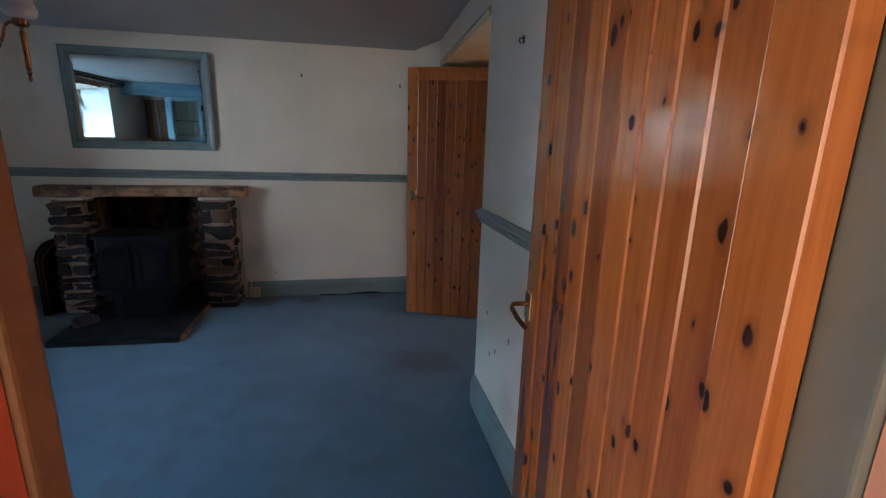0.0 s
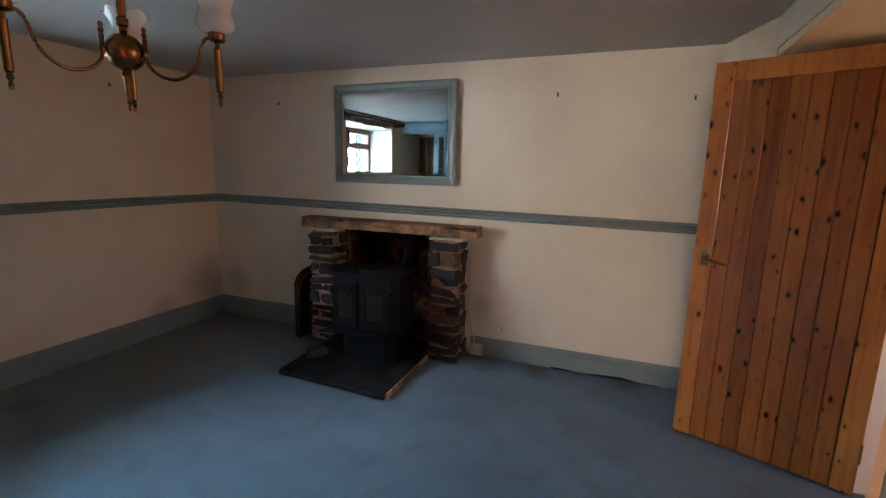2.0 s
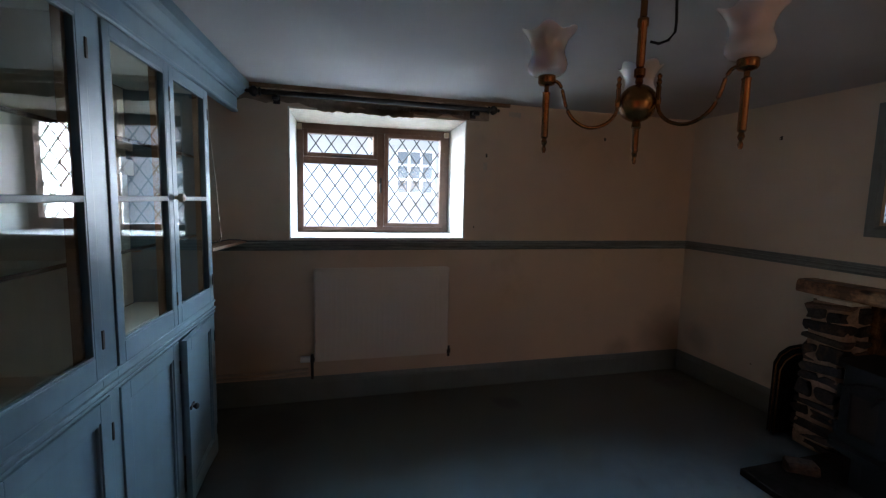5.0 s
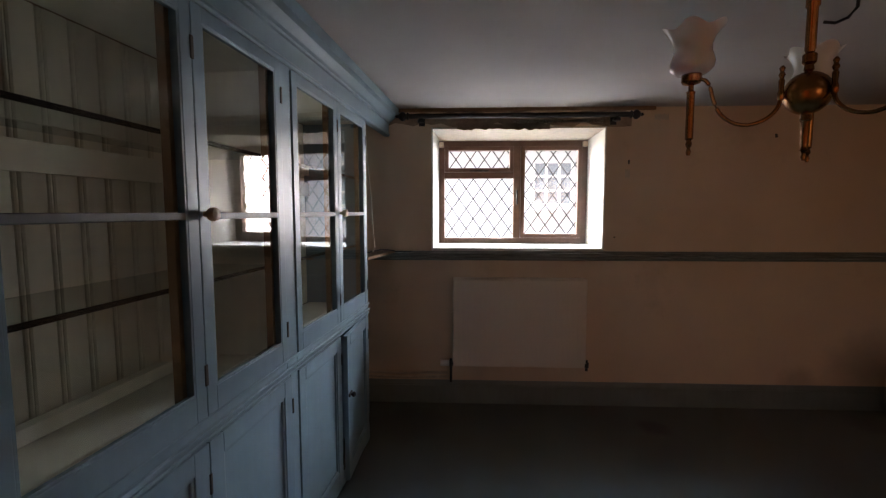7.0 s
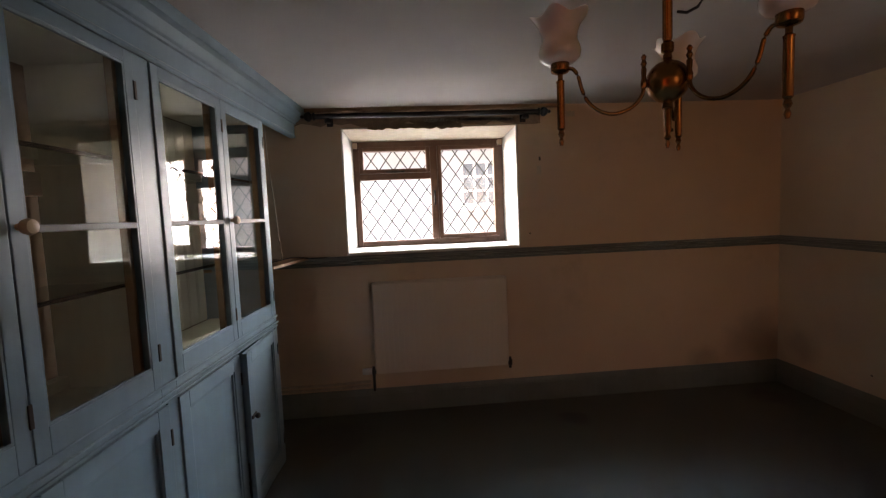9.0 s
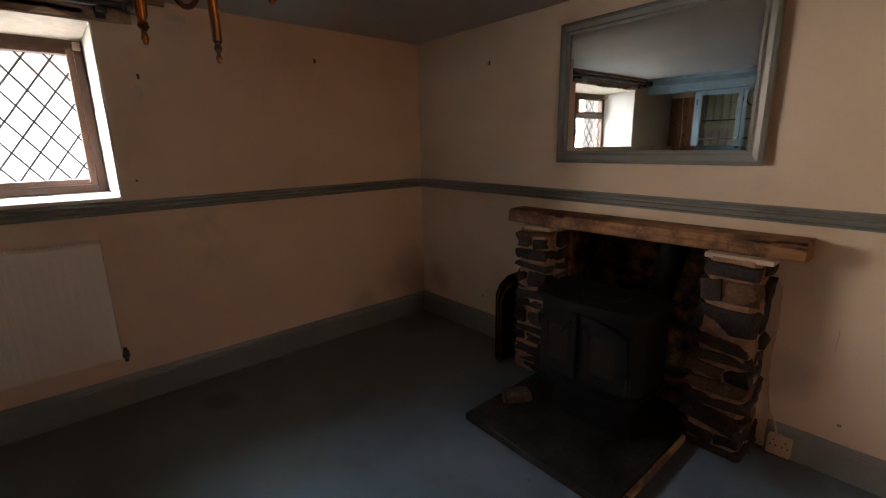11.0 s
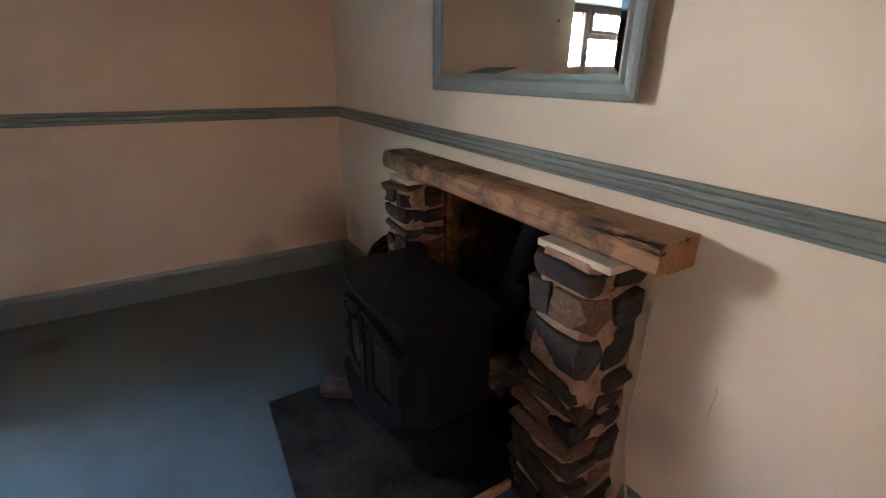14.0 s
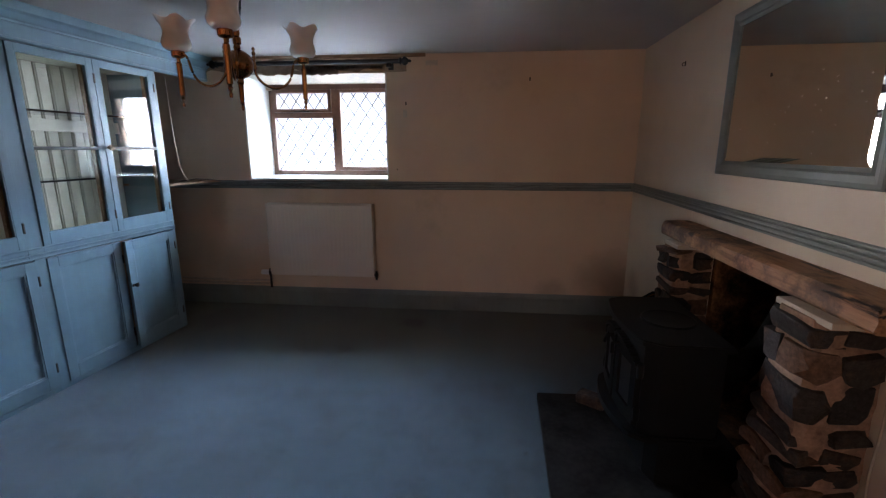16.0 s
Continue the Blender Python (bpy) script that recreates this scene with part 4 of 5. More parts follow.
# folded fire guard leaning by the pillar
fg = thing("fire_guard", "folded dark mesh fire guard with brass edging leaning on the pillar", "fire guard", (-2.515, 3.885, 0.003), -14)
for i in range(4):
    b = B()
    x = 0.018 * i
    dz = 0.012 * i
    pts = [(x, -0.05, 0.0), (x, -0.05, 0.47 - dz), (x, -0.02, 0.53 - dz), (x, 0.04, 0.575 - dz), (x, 0.12, 0.59 - dz), (x, 0.17, 0.59 - dz), (x, 0.17, 0.0)]
    tube(b, pts, 0.005)
    tube(b, [(x, -0.05, 0.02), (x, 0.17, 0.02)], 0.004)
    fp = part("guard_panel", b, M_BRASS if i % 2 else M_IRON, fg, smooth=50)
    b = B()
    prism(b, [(-0.048, 0.01), (-0.048, 0.47 - dz), (-0.02, 0.526 - dz), (0.04, 0.571 - dz), (0.12, 0.586 - dz), (0.168, 0.586 - dz), (0.168, 0.01)], "x", x - 0.001, x + 0.001)
    part("mesh_sheet", b, M_IRON, fp)
b = B()
box(b, -0.075, 0.075, -0.042, 0.042, 0, 0.066, 0.014)
for v in b.verts:
    v.co += noise.noise_vector(v.co * 25) * 0.012
solo("broken_brick", b, M_STONE, "broken brown brick lying on the hearth", "brick", (-2.06, 3.49, 0.045), 62)

# socket on the skirting by the pillar
sk = thing("wall_socket", "yellowed double socket on the skirting beside the pillar", "socket", (-1.0, YN - 0.022, 0.015))
b = B()
box(b, -0.035, 0.055, -0.034, -0.001, 0.0, 0.092, 0.005)
part("socket_box", b, M_PLASTIC, sk)
for dx in (-0.01, 0.035):
    b = B()
    for (u, w) in ((0, 0.07), (-0.01, 0.045), (0.01, 0.045)):
        box(b, dx + u - 0.003, dx + u + 0.003, -0.0365, -0.033, w, w + 0.008)
    part("pin_holes", b, M_CABLE, sk)


# ---- cabinet ----
cab = new("glazed_cabinet")
cab.empty_display_size = 0.1
cab.matrix_basis = CAB
tagged(cab, "built-in blue-grey painted glazed dresser with cupboards below", "cabinet")
CD = -0.40          # depth
LC = 2.19
TOPZ = 2.012


def cpart(name, boxes, material, parent=cab, label="", bevel=0.0025):
    bm = B()
    for q in boxes:
        box(bm, *q, bevel)
    return part(name, bm, material, parent, label)


cpart("face_frame", [(0, 0.03, -0.03, 0, 0, TOPZ), (1.008, 1.095, -0.03, 0, 0.822, TOPZ), (1.008, 1.068, -0.03, 0, 0, 0.822), (2.115, LC, -0.03, 0, 0, TOPZ),
                     (0.03, 1.008, -0.03, 0, 0.822, 0.888), (1.095, 2.115, -0.03, 0, 0.822, 0.888),
                     (0.03, 1.008, -0.03, 0, 0, 0.03), (1.068, 2.115, -0.03, 0, 0, 0.03)], M_CAB)
for z, d in ((0.848, 0.012), (0.884, 0.010), (0.826, 0.008)):
    cpart("bead_moulding", [(0.0, 2.19, 0.001, d, z, z + 0.010)], M_CAB)
cpart("side_panel", [(0, 0.02, CD, -0.031, 0, TOPZ)], M_CAB)
cpart("side_panel", [(LC - 0.02, LC, CD, -0.031, 0, TOPZ)], M_CAB)
cpart("divider", [(1.03, 1.06, CD + 0.02, -0.031, 0.0, TOPZ)], M_CABIN)
cpart("interior_floor", [(0.021, 1.029, CD + 0.02, -0.031, 0.872, 0.892), (1.061, LC - 0.021, CD + 0.02, -0.031, 0.872, 0.892)], M_CABIN)
cpart("interior_top", [(0.021, LC - 0.021, CD + 0.02, -0.031, TOPZ - 0.02, TOPZ)], M_CABIN, bevel=0)
for q in ((1.061, LC - 0.021, CD + 0.021, CD + 0.04, 1.56, 1.64), (0.021, 1.029, CD + 0.021, CD + 0.04, 1.56, 1.64), (1.061, LC - 0.021, CD + 0.021, CD + 0.06, 0.893, 0.935)):
    cpart("back_batten", [q], M_CABIN)
cpart("back_panel", [(0, LC, CD - 0.02, CD, 0, TOPZ)], M_PATCH, bevel=0)
# tongue and groove boards
bm = B()
bw = 0.088
prism(bm, [(0.003, 0.0), (0.003, 0.007), (0.008, 0.012), (bw - 0.018, 0.012), (bw - 0.014, 0.008), (bw - 0.014, 0.0)], "z", 0.893, TOPZ - 0.021)
prism(bm, [(bw - 0.0105, 0.0), (bw - 0.0105, 0.008), (bw - 0.008, 0.012), (bw - 0.004, 0.012), (bw - 0.001, 0.008), (bw - 0.001, 0.0)], "z", 0.893, TOPZ - 0.021)
tg = mesh_from("back_board", bm, M_CABIN)
for i in range(24):
    x = 0.025 + i * (bw + 0.001)
    if x + bw < LC - 0.02 and not (1.025 - bw < x < 1.062):
        piece("back_board", tg, cab, Matrix.Translation((x, CD + 0.0005, 0)))
for (xa, xb) in ((0.022, 1.028), (1.062, LC - 0.022)):
    for z in (1.255, 1.665):
        bm = B()
        box(bm, xa, xb, CD + 0.05, -0.06, z - 0.003, z + 0.003)
        sh = part("glass_shelf", bm, M_SHELFGLASS, cab, "thin glass shelf with a dark edge")
        sh.visible_shadow = False
        cpart("shelf_edge", [(xa, xb, -0.0595, -0.0540, z - 0.006, z + 0.006)], M_FLUE, sh, "black edge strip", bevel=0)


def glazed_door(x0, x1, knob):
    z0, z1, st = 0.892, TOPZ - 0.004, 0.042
    d = cpart("glazed_door", [(x0 + st, x1 - st, -0.024, 0.006, z0, z0 + 0.075)], M_CAB)
    cpart("top_rail", [(x0 + st, x1 - st, -0.024, 0.006, z1 - 0.042, z1)], M_CAB, d)
    for q in ((x0, x0 + st, -0.024, 0.006, z0, z1), (x1 - st, x1, -0.024, 0.006, z0, z1)):
        cpart("stile", [q], M_CAB, d)
    for q in ((x0 + 0.004, x0 + st + 0.014, -0.050, -0.0245, z0 + 0.01, z1 - 0.01), (x1 - st - 0.014, x1 - 0.004, -0.050, -0.0245, z0 + 0.01, z1 - 0.01)):
        cpart("bare_stop", [q], M_RAWOOD, d, "bare brown wood stop behind the stile")
    cpart("glazing_bead", [(x0 + st, x0 + st + 0.007, 0.0, 0.0045, z0 + 0.075, z1 - 0.042), (x1 - st - 0.007, x1 - st, 0.0, 0.0045, z0 + 0.075, z1 - 0.042), (x0 + st, x1 - st, 0.0, 0.0045, z0 + 0.075, z0 + 0.083), (x0 + st, x1 - st, 0.0, 0.0045, z1 - 0.05, z1 - 0.042)], M_CAB, d, bevel=0.001)
    cpart("glazing_bar", [(x0 + st, x1 - st, -0.02, 0.004, 1.440, 1.460)], M_BAR, d, "dark glazing bar", bevel=0.003)
    for za, zb in ((z0 + 0.075, 1.438), (1.462, z1 - 0.042)):
        bm = B()
        box(bm, x0 + st - 0.003, x1 - st + 0.003, -0.012, -0.0095, za - 0.003, zb + 0.003)
        # old glass: a slightly wavy face
        g = part("pane", bm, M_CABGLASS, d)
        g.visible_shadow = False
    if knob is not None:
        bm = B()
        capped(bm, [(0.008, 0), (0.008, 0.010), (0.017, 0.016), (0.020, 0.026), (0.017, 0.036), (0.006, 0.040)], seg=16)
        bmesh.ops.transform(bm, matrix=pose(knob, 0.006, 1.455, -90, 0, 0), verts=bm.verts)
        part("knob", bm, M_PLASTIC, d, "pale turned wooden knob", 40)
    hx = x0 if knob is None or knob > (x0 + x1) / 2 else x1
    for hz in (z0 + 0.12, z1 - 0.12):
        cpart("hinge", [(hx - 0.006, hx + 0.006, 0.005, 0.010, hz - 0.03, hz + 0.03)], M_NAIL, d)


glazed_door(0.032, 0.508, 0.489)
glazed_door(0.512, 1.006, None)
glazed_door(1.097, 1.577, 1.557)
glazed_door(1.581, 2.113, None)


def cupboard_door(x0, x1, swing=0.0, knob=None):
    """A framed panel door; swing opens it about its x0 edge."""
    z0, z1, st = 0.034, 0.818, 0.062
    W = x1 - x0
    d = cpart("cupboard_door", [(st - 0.002, W - st + 0.002, 0.003, 0.010, z0 + 0.083, z1 - st + 0.002)], M_CAB)
    d.matrix_basis = pose(x0, -0.018, 0, 0, 0, swing)
    for q in ((0, st, 0, 0.024, z0, z1), (W - st, W, 0, 0.024, z0, z1)):
        cpart("stile", [q], M_CAB, d)
    for q in ((st, W - st, 0, 0.024, z0, z0 + 0.085), (st, W - st, 0, 0.024, z1 - st, z1)):
        cpart("rail", [q], M_CAB, d)
    cpart("panel_bead", [(st, st + 0.010, 0.010, 0.019, z0 + 0.085, z1 - st), (W - st - 0.010, W - st, 0.010, 0.019, z0 + 0.085, z1 - st), (st, W - st, 0.010, 0.019, z1 - st - 0.010, z1 - st), (st, W - st, 0.010, 0.019, z0 + 0.085, z0 + 0.095)], M_CAB, d)
    if knob is not None:
        bm = B()
        capped(bm, [(0.006, 0), (0.006, 0.012), (0.013, 0.018), (0.015, 0.026), (0.008, 0.033)], seg=14)
        bmesh.ops.transform(bm, matrix=pose(knob, 0.024, 0.50, -90, 0, 0), verts=bm.verts)
        part("knob", bm, M_NAIL, d, "dark metal knob", 40)
        cpart("turn_latch", [(knob - 0.035, knob + 0.02, 0.024, 0.032, 0.490, 0.508)], M_NAIL, d)
    for hz in (z0 + 0.12, z1 - 0.12):
        cpart("hinge", [(-0.004, 0.006, 0.022, 0.028, hz - 0.03, hz + 0.03)], M_NAIL, d)


cupboard_door(0.032, 0.508, 3.6, 0.452)
cupboard_door(0.512, 1.006)
cupboard_door(1.070, 1.577, 0.0, 0.474)
cupboard_door(1.581, 2.113)

# cornice across the cabinet and the alcove
bm = B()
CORN = [(-0.028, 2.014), (0.004, 2.014), (0.010, 2.020), (0.010, 2.030), (0.004, 2.036), (0.006, 2.105), (0.016, 2.108), (0.018, 2.118), (0.030, 2.124), (0.060, 2.150), (0.082, 2.160), (0.086, 2.205), (-0.028, 2.205)]
prism(bm, CORN, "x", -0.575, LC)
bmesh.ops.transform(bm, matrix=CAB, verts=bm.verts)
structure("cornice", bm, M_CAB, "blue-grey painted cornice over the cabinet", "cornice")
b = B()
box(b, 0.0, LC, -0.06, -0.031, 2.014, ZC - 0.002)
bmesh.ops.transform(b, matrix=CAB, verts=b.verts)
structure("cornice_backing", b, M_CAB, "board behind the cornice", "cornice")


# ---- plank doors ----
def plank_door(name, label, at, turn, W, nb, handle_x, hinge_x):
    d = thing(name, label, "door", at, turn, "", "structure")
    T, Z0, Z1 = 0.038, 0.012, 1.985
    st = 0.085
    inner = (W - 2 * st) / nb
    xs = [(0.0, st)] + [(st + inner * i, st + inner * (i + 1)) for i in range(nb)] + [(W - st, W)]
    for i, (a, c) in enumerate(xs):
        stile = i in (0, len(xs) - 1)
        t0, t1 = (0.0, T) if stile else (0.005, T - 0.005)
        z1 = Z1 if stile else Z1 - 0.095
        ch = 0.003 if stile else 0.0042
        bm = B()
        prism(bm, [(a + 0.0005, t0 + ch), (a + ch, t0), (c - ch, t0), (c - 0.0005, t0 + ch), (c - 0.0005, t1 - ch), (c - ch, t1), (a + ch, t1), (a + 0.0005, t1 - ch)], "z", Z0, z1)
        part("board", bm, M_PINE, d)
    bm = B()
    box(bm, st + 0.001, W - st - 0.001, 0.002, T - 0.002, Z1 - 0.094, Z1, 0.003)
    part("top_rail", bm, M_PINE, d)
    for side, y in ((1, T), (-1, 0.0)):
        bm = B()
        box(bm, handle_x - 0.020, handle_x + 0.020, y - 0.001 if side > 0 else y - 0.006, y + 0.006 if side > 0 else y + 0.001, 0.975, 1.055, 0.002)
        pl = part("handle_plate", bm, M_BRIGHT, d, "polished brass handle plate")
        bm = B()
        sgn = 1 if hinge_x > handle_x else -1
        tube(bm, [(handle_x, y + side * 0.004, 1.02), (handle_x, y + side * 0.045, 1.02), (handle_x + sgn * 0.02, y + side * 0.055, 1.018), (handle_x + sgn * 0.06, y + side * 0.052, 1.005), (handle_x + sgn * 0.105, y + side * 0.045, 0.997)], 0.0062, 10)
        part("lever", bm, M_BRASS, pl, "curved brass lever", 50)
    for hz in (0.22, 1.83):
        bm = B()
        box(bm, hinge_x - 0.017, hinge_x - 0.006, 0.002, T + 0.004, hz - 0.05, hz + 0.05, 0.002)
        part("hinge", bm, M_BRIGHT, d, "brass butt hinge")
    return d


# leaf of the entrance door, folded back towards the wall: local x from the hinge, face y=T to the room
plank_door("door_1", "open varnished knotty pine plank door with brass handle", (0.358, 0.282, 0), 87.0, 0.745, 8, 0.715, 0.012)
# second door, standing open
plank_door("door_2", "open varnished knotty pine door standing into the room", (1.056, 3.272, 0), 157.6, 0.765, 8, 0.71, 0.012)
# cupboard door at the back of the alcove
d3 = thing("door_3", "dark varnished pine cupboard door in the alcove", "door", (-3.60, -0.215, 0), 0, "", "structure")
for i in range(5):
    bm = B()
    a = 0.112 * i
    prism(bm, [(a + 0.001, 0.0), (a + 0.001, 0.020), (a + 0.006, 0.026), (a + 0.106, 0.026), (a + 0.111, 0.020), (a + 0.111, 0)], "z", 0.01, 2.0)
    part("board", bm, M_PINE_D, d3)
for kx in (0.22, 0.42):
    bm = B()
    capped(bm, [(0.007, 0), (0.007, 0.012), (0.016, 0.018), (0.018, 0.028), (0.008, 0.036)], seg=14)
    bmesh.ops.transform(bm, matrix=pose(kx, 0.026, 1.51, -90, 0, 0), verts=bm.verts)
    part("knob", bm, M_BRIGHT, d3, "brass knob", 40)

# corner shelf and loose cable in the alcove
b = B()
prism(b, [(XW + 0.036, 0.49), (XW + 0.036, -0.185), (-3.05, -0.185), (-3.05, 0.40)], "z", 1.160, 1.178)
solo("corner_shelf", b, M_RAWOOD, "bare wooden corner shelf at dado height", "shelf")
b = B()
tube(b, [(-3.20, 0.36, 2.0), (-3.19, 0.37, 1.8), (-3.16, 0.40, 1.55), (-3.17, 0.41, 1.32), (-3.22, 0.41, 1.23), (-3.30, 0.38, 1.19), (-3.38, 0.33, 1.183)], 0.004)
solo("loose_cable", b, M_CREAMCORD, "loose cream cable hanging down to the shelf", "cable", smooth=50)
b = B()
tube(b, [(-3.25, 0.33, 1.184), (-3.35, 0.42, 1.20), (-3.45, 0.47, 1.19), (-3.54, 0.50, 1.172), (-3.575, 0.62, 1.171)], 0.0035)
solo("black_cable", b, M_CABLE, "thin black cable trailing off the shelf", "cable", smooth=50)

# ---- chandelier ----
ch = thing("chandelier", "brass three-arm chandelier with frilled opal glass shades", "chandelier", (-1.544, 1.894, 1.772), 0)
TOP = ZC - 1.772
b = B()
capped(b, [(0.055 * math.sin(math.pi * (i + 0.3) / 12.6), -0.055 * math.cos(math.pi * (i + 0.3) / 12.6)) for i in range(13)], seg=26)
part("ball", b, M_BRASS, ch, "round aged brass ball", 60)
b = B()
capped(b, [(0.006, 0.052), (0.012, 0.06), (0.010, 0.072), (0.016, 0.078), (0.016, 0.098), (0.010, 0.104), (0.0125, 0.112), (0.0125, 0.215), (0.016, 0.220), (0.016, 0.24), (0.010, 0.245), (0.010, TOP - 0.10), (0.014, TOP - 0.09), (0.012, TOP - 0.05)], seg=16)
part("stem", b, M_BRASS, ch, smooth=40)
b = B()
capped(b, [(0.012, TOP - 0.05), (0.03, TOP - 0.045), (0.05, TOP - 0.02), (0.055, TOP - 0.001)], seg=22)
part("ceiling_rose", b, M_BRASS, ch, smooth=50)
b = B()
capped(b, [(0.003, -0.175), (0.006, -0.165), (0.004, -0.155), (0.009, -0.148), (0.006, -0.138), (0.009, -0.13), (0.010, -0.075), (0.014, -0.07), (0.011, -0.05)], seg=12)
part("bottom_finial", b, M_BRASS, ch, smooth=40)
b = B()
tube(b, [(0.012, 0.02, 0.175), (0.03, 0.035, 0.165), (0.05, 0.05, 0.17), (0.062, 0.06, 0.19), (0.062, 0.062, 0.22), (0.052, 0.055, TOP - 0.02)], 0.004)
part("flex", b, M_CABLE, ch, "dark supply flex", 50)


def frill(a, k):
    w = (0, 0, 0, 0, 0, 0, 0.001, 0.003, 0.006, 0.009)[k]
    return w * 0.8 * math.cos(5 * a), w * 0.85 * math.cos(5 * a + 0.5)


for ang in (22, 142, 262):
    m = pose(0, 0, 0, 0, 0, ang)
    b = B()
    bow = [Vector(p) for p in ((0.062, 0, 0.0), (0.066, 0, -0.030), (0.086, 0, -0.056), (0.115, 0, -0.072), (0.149, 0, -0.077), (0.183, 0, -0.066), (0.210, 0, -0.042),
                               (0.226, 0, -0.008), (0.235, 0, 0.026), (0.247, 0, 0.045), (0.262, 0, 0.049), (0.283, 0, 0.040))]
    pts = [0.5 * (2 * q + (r - p) * t + (2 * p - 5 * q + 4 * r - w) * t * t + (3 * q - p - 3 * r + w) * t ** 3)
           for p, q, r, w in zip([bow[0]] + bow, bow, bow[1:], bow[2:] + bow[-1:]) for t in (0.0, 0.33, 0.67)] + bow[-1:]
    tube(b, pts, 0.0052, 10)
    bmesh.ops.transform(b, matrix=m, verts=b.verts)
    arm = part("arm", b, M_BRASS, ch, "curved brass arm", 60)
    b = B()
    capped(b, [(0.004, -0.155), (0.007, -0.145), (0.004, -0.135), (0.009, -0.125), (0.006, -0.115), (0.0105, -0.11), (0.0105, 0.012), (0.012, 0.016), (0.007, 0.020), (0.007, 0.040)], (0.283, 0, 0), 12)
    bmesh.ops.transform(b, matrix=m, verts=b.verts)
    part("drop_rod", b, M_BRASS, arm, smooth=40)
    b = B()
    capped(b, [(0.008, 0.034), (0.022, 0.039), (0.025, 0.044), (0.025, 0.062), (0.021, 0.066)], (0.283, 0, 0), 18)
    bmesh.ops.transform(b, matrix=m, verts=b.verts)
    part("lamp_cup", b, M_BRASS, arm, smooth=40)
    b = B()
    prof = [(0.022, 0.062), (0.042, 0.066), (0.053, 0.078), (0.0555, 0.094), (0.051, 0.110), (0.0465, 0.122), (0.047, 0.138), (0.053, 0.156), (0.062, 0.171), (0.072, 0.182)]
    inner_ = [(r - 0.003, z) for r, z in prof[::-1]]
    def fr(a, k):
        kk = k if k < 10 else 19 - k
        return frill(a, kk)
    lathe(b, prof + inner_, (0.283, 0, 0), 48, fr)
    bmesh.ops.transform(b, matrix=m, verts=b.verts)
    part("shade", b, M_OPAL, arm, "frilled white opal glass shade", 60)
    b = B()
    capped(b, [(0.003, 0.074), (0.0075, 0.067), (0.0045, 0.059), (0.0085, 0.050), (0.0045, 0.041), (0.0075, 0.036), (0.006, 0.012), (0.0085, 0.004), (0.0085, -0.010), (0.005, -0.016)], (0.062, 0, 0), 10)
    bmesh.ops.transform(b, matrix=m, verts=b.verts)
    part("side_finial", b, M_BRASS, ch, smooth=40)

# nails and hooks left in the walls
for (x, y, z, t) in ((-2.84, YN, 1.965, 0), (-0.497, YN, 1.957, 0), (0.335, YN, 1.91, 0), (XW, 3.212, 2.0, -90), (XW, 2.19, 1.82, -90), (XE, 1.67, 1.82, 90)):
    b = B()
    box(b, -0.006, 0.006, -0.004, 0.0, -0.014, 0.014, 0.001)
    tube(b, [(0, -0.002, 0.006), (0, -0.018, 0.004), (0, -0.02, -0.008), (0, -0.012, -0.014)], 0.0025)
    solo("picture_hook", b, M_NAIL, "small dark picture hook fixed to plaster", "hook", (x, y, z), {0: 0, -90: 90, 90: -90}[t], "picture hooks")
for (y, z) in ((1.95, 0.61), (1.80, 0.47), (1.63, 0.60), (1.88, 0.42)):
    b = B()
    box(b, -0.002, 0.0, -0.008, 0.008, -0.012, 0.012)
    solo("plaster_chip", b, M_PATCH, "small chipped mark in the wall paint", "chip", (XE, y, z), 0, "chips")

# nail holes and a loose cable along the fireplace wall
for (x, y, z, t) in ((-0.808, YN, 0.235, 0), (-2.90, YN, 0.30, 0), (XW, 2.105, 1.274, 90)):
    b = B()
    lathe(b, [(0.0025, 0.001), (0.0045, 0.0035), (0.007, 0.001)], seg=9)
    bmesh.ops.transform(b, matrix=pose(0, 0, 0, 90, 0, 0), verts=b.verts)
    solo("nail_hole", b, M_NAIL, "small dark nail hole with a chipped rim", "hole", (x, y, z), t, "nail holes")
b = B()
tube(b, [(-1.075, YN - 0.008, 0.80), (-1.068, YN - 0.010, 0.62), (-1.078, YN - 0.008, 0.45), (-1.064, YN - 0.009, 0.28), (-1.045, YN - 0.012, 0.19), (-1.02, YN - 0.03, 0.16), (-1.005, YN - 0.036, 0.11)], 0.004)
solo("socket_cable", b, M_CREAMCORD, "thin cream cable running down beside the pillar to the socket", "cable", smooth=50)

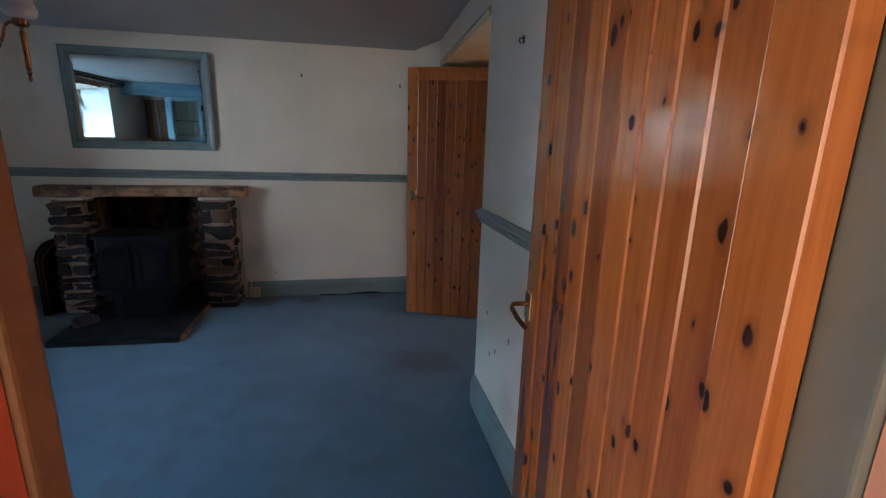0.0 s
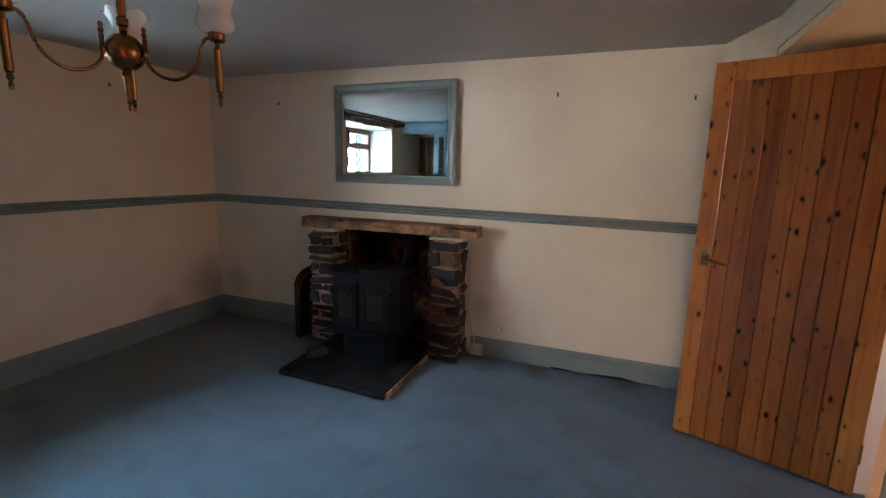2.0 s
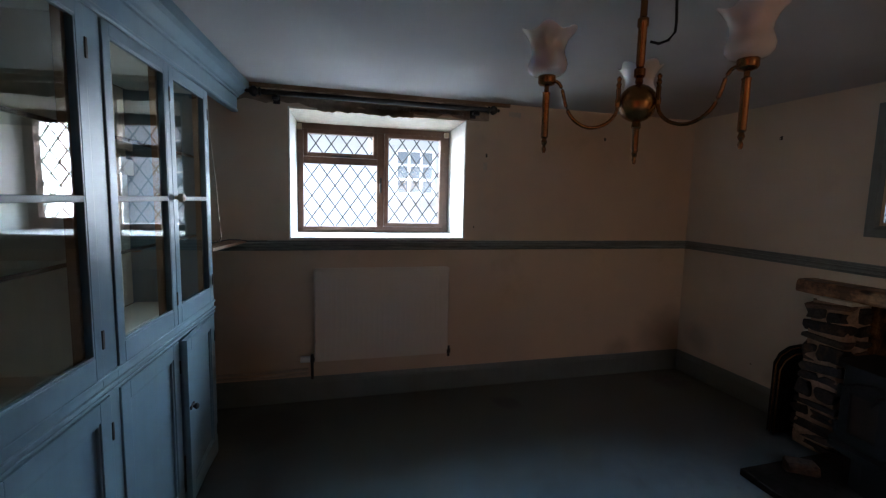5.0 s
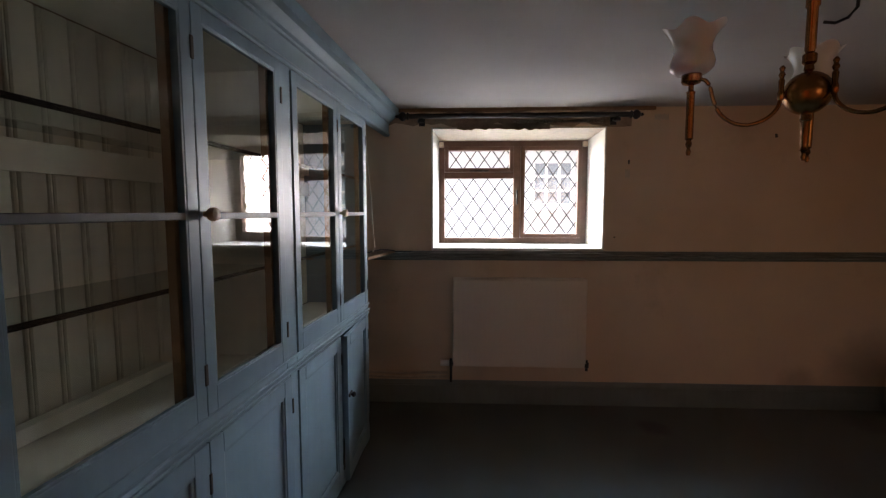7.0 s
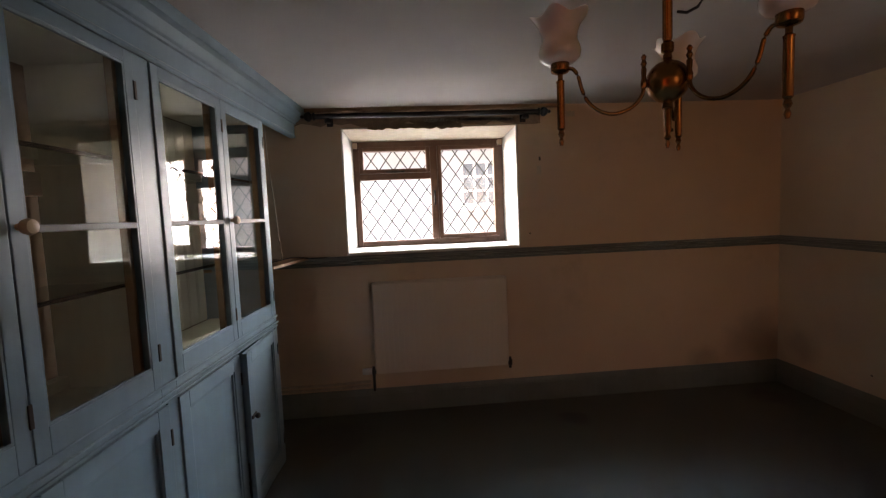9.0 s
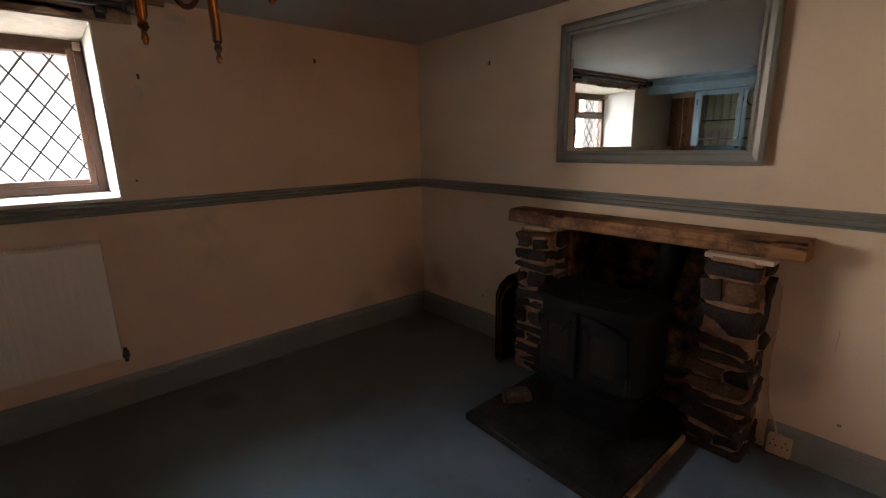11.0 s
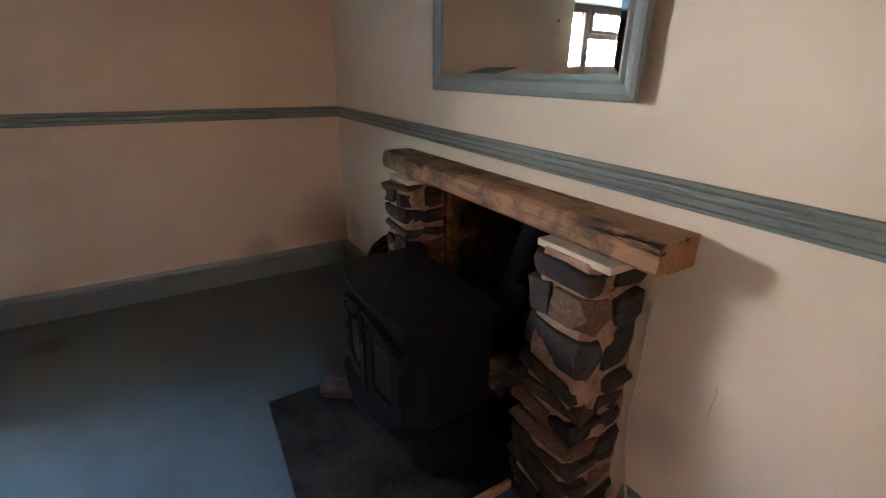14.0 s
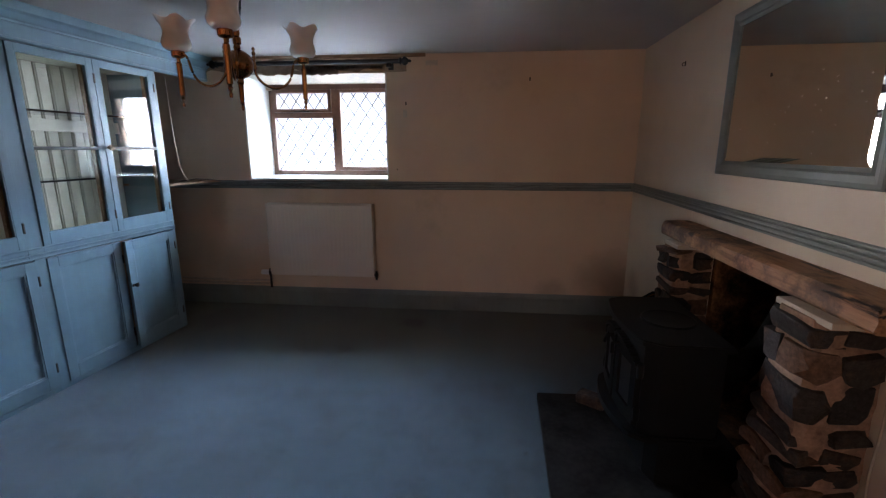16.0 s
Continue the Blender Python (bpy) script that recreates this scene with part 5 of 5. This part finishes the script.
# black strip painting the shaded gap under the skirting, and cracks, along the fireplace wall
b = B()
gx = [-0.42 + 0.04 * i for i in range(19)]
gh = [0.004 + 0.018 * max(0.0, noise.noise(Vector((x * 6, 1.3, 0))) + 0.35) for x in gx]
for (xa, ha), (xb, hb) in zip(list(zip(gx, gh)), list(zip(gx, gh))[1:]):
    prism(b, [(xa, 0.001), (xb, 0.001), (xb, hb), (xa, ha)], "y", YN - 0.027, YN - 0.0225)
structure("skirting_shade_strip", b, M_IRON, "black strip for the shaded gap under the skirting board", "gap")
for pts in (((-0.866, 0.66), (-0.862, 0.63), (-0.867, 0.59), (-0.866, 0.56)),):
    b = B()
    for (xa, za), (xb, zb) in zip(pts, pts[1:]):
        b.faces.new([b.verts.new(p) for p in ((xa - 0.0005, YN - 0.0015, za), (xa + 0.0005, YN - 0.0015, za), (xb + 0.0005, YN - 0.0015, zb), (xb - 0.0005, YN - 0.0015, zb))])
    structure("wall_crack", b, M_NAIL, "hairline crack in the plaster", "crack")
rng = random.Random(21)
b = B()
for i in range(30):
    u, w = rng.uniform(-0.4, 0.40), rng.uniform(0.10, 0.45) ** 1.0
    r_ = rng.uniform(0.001, 0.003)
    b.faces.new([b.verts.new((u + r_ * math.cos(a) * rng.uniform(0.7, 1.3), -0.0118, w + r_ * math.sin(a))) for a in [k * math.pi / 3 for k in range(6)]])
tagged(part("spots", b, M_FLAKE, mir, "pale specks of dirt on the mirror glass"), kind="stuff")

# ---- outside ----
b = B()
box(b, -300, -4.2, -300, 300, -0.9, -0.6)
structure("ground", b, M_ROAD, "grey street ground outside", "ground")
b = B()
box(b, -300, 300, -300, -3.35, -0.9, -0.15)
structure("ground_yard", b, M_ROAD, "grey yard outside the hall", "ground")
FX = -8.2
hs = thing("house_opposite", "white-rendered house across the street", "house", (0, 0, 0))
b = B()
box(b, FX - 6, FX, -9, 10, -0.6, 2.75)
part("wall", b, M_LIME, hs)
b = B()
prism(b, [(FX + 0.3, 2.72), (FX + 0.3, 2.80), (FX - 3, 5.2), (FX - 6.3, 2.80), (FX - 6.3, 2.72)], "y", -9.3, 10.3)
part("roof", b, M_ROOF, hs)
OY0, OY1, OZ0, OZ1 = 2.20, 2.90, 1.56, 2.34
b = B()
box(b, FX - 0.004, FX + 0.02, OY0, OY1, OZ0, OZ1)
wf = part("window", b, M_DARKPANE, hs)
b = B()
for i in range(4):
    y = OY0 + (OY1 - OY0 - 0.04) * i / 3
    box(b, FX + 0.02, FX + 0.05, y, y + 0.04, OZ0, OZ1)
for i in range(4):
    z = OZ0 + (OZ1 - OZ0 - 0.04) * i / 3
    box(b, FX + 0.02, FX + 0.046, OY0, OY1, z, z + 0.04)
part("frame", b, M_PALE, wf)
b = B()
box(b, FX + 0.002, FX + 0.09, OY0 - 0.06, OY1 + 0.06, OZ0 - 0.08, OZ0)
part("sill", b, M_LIME, wf)
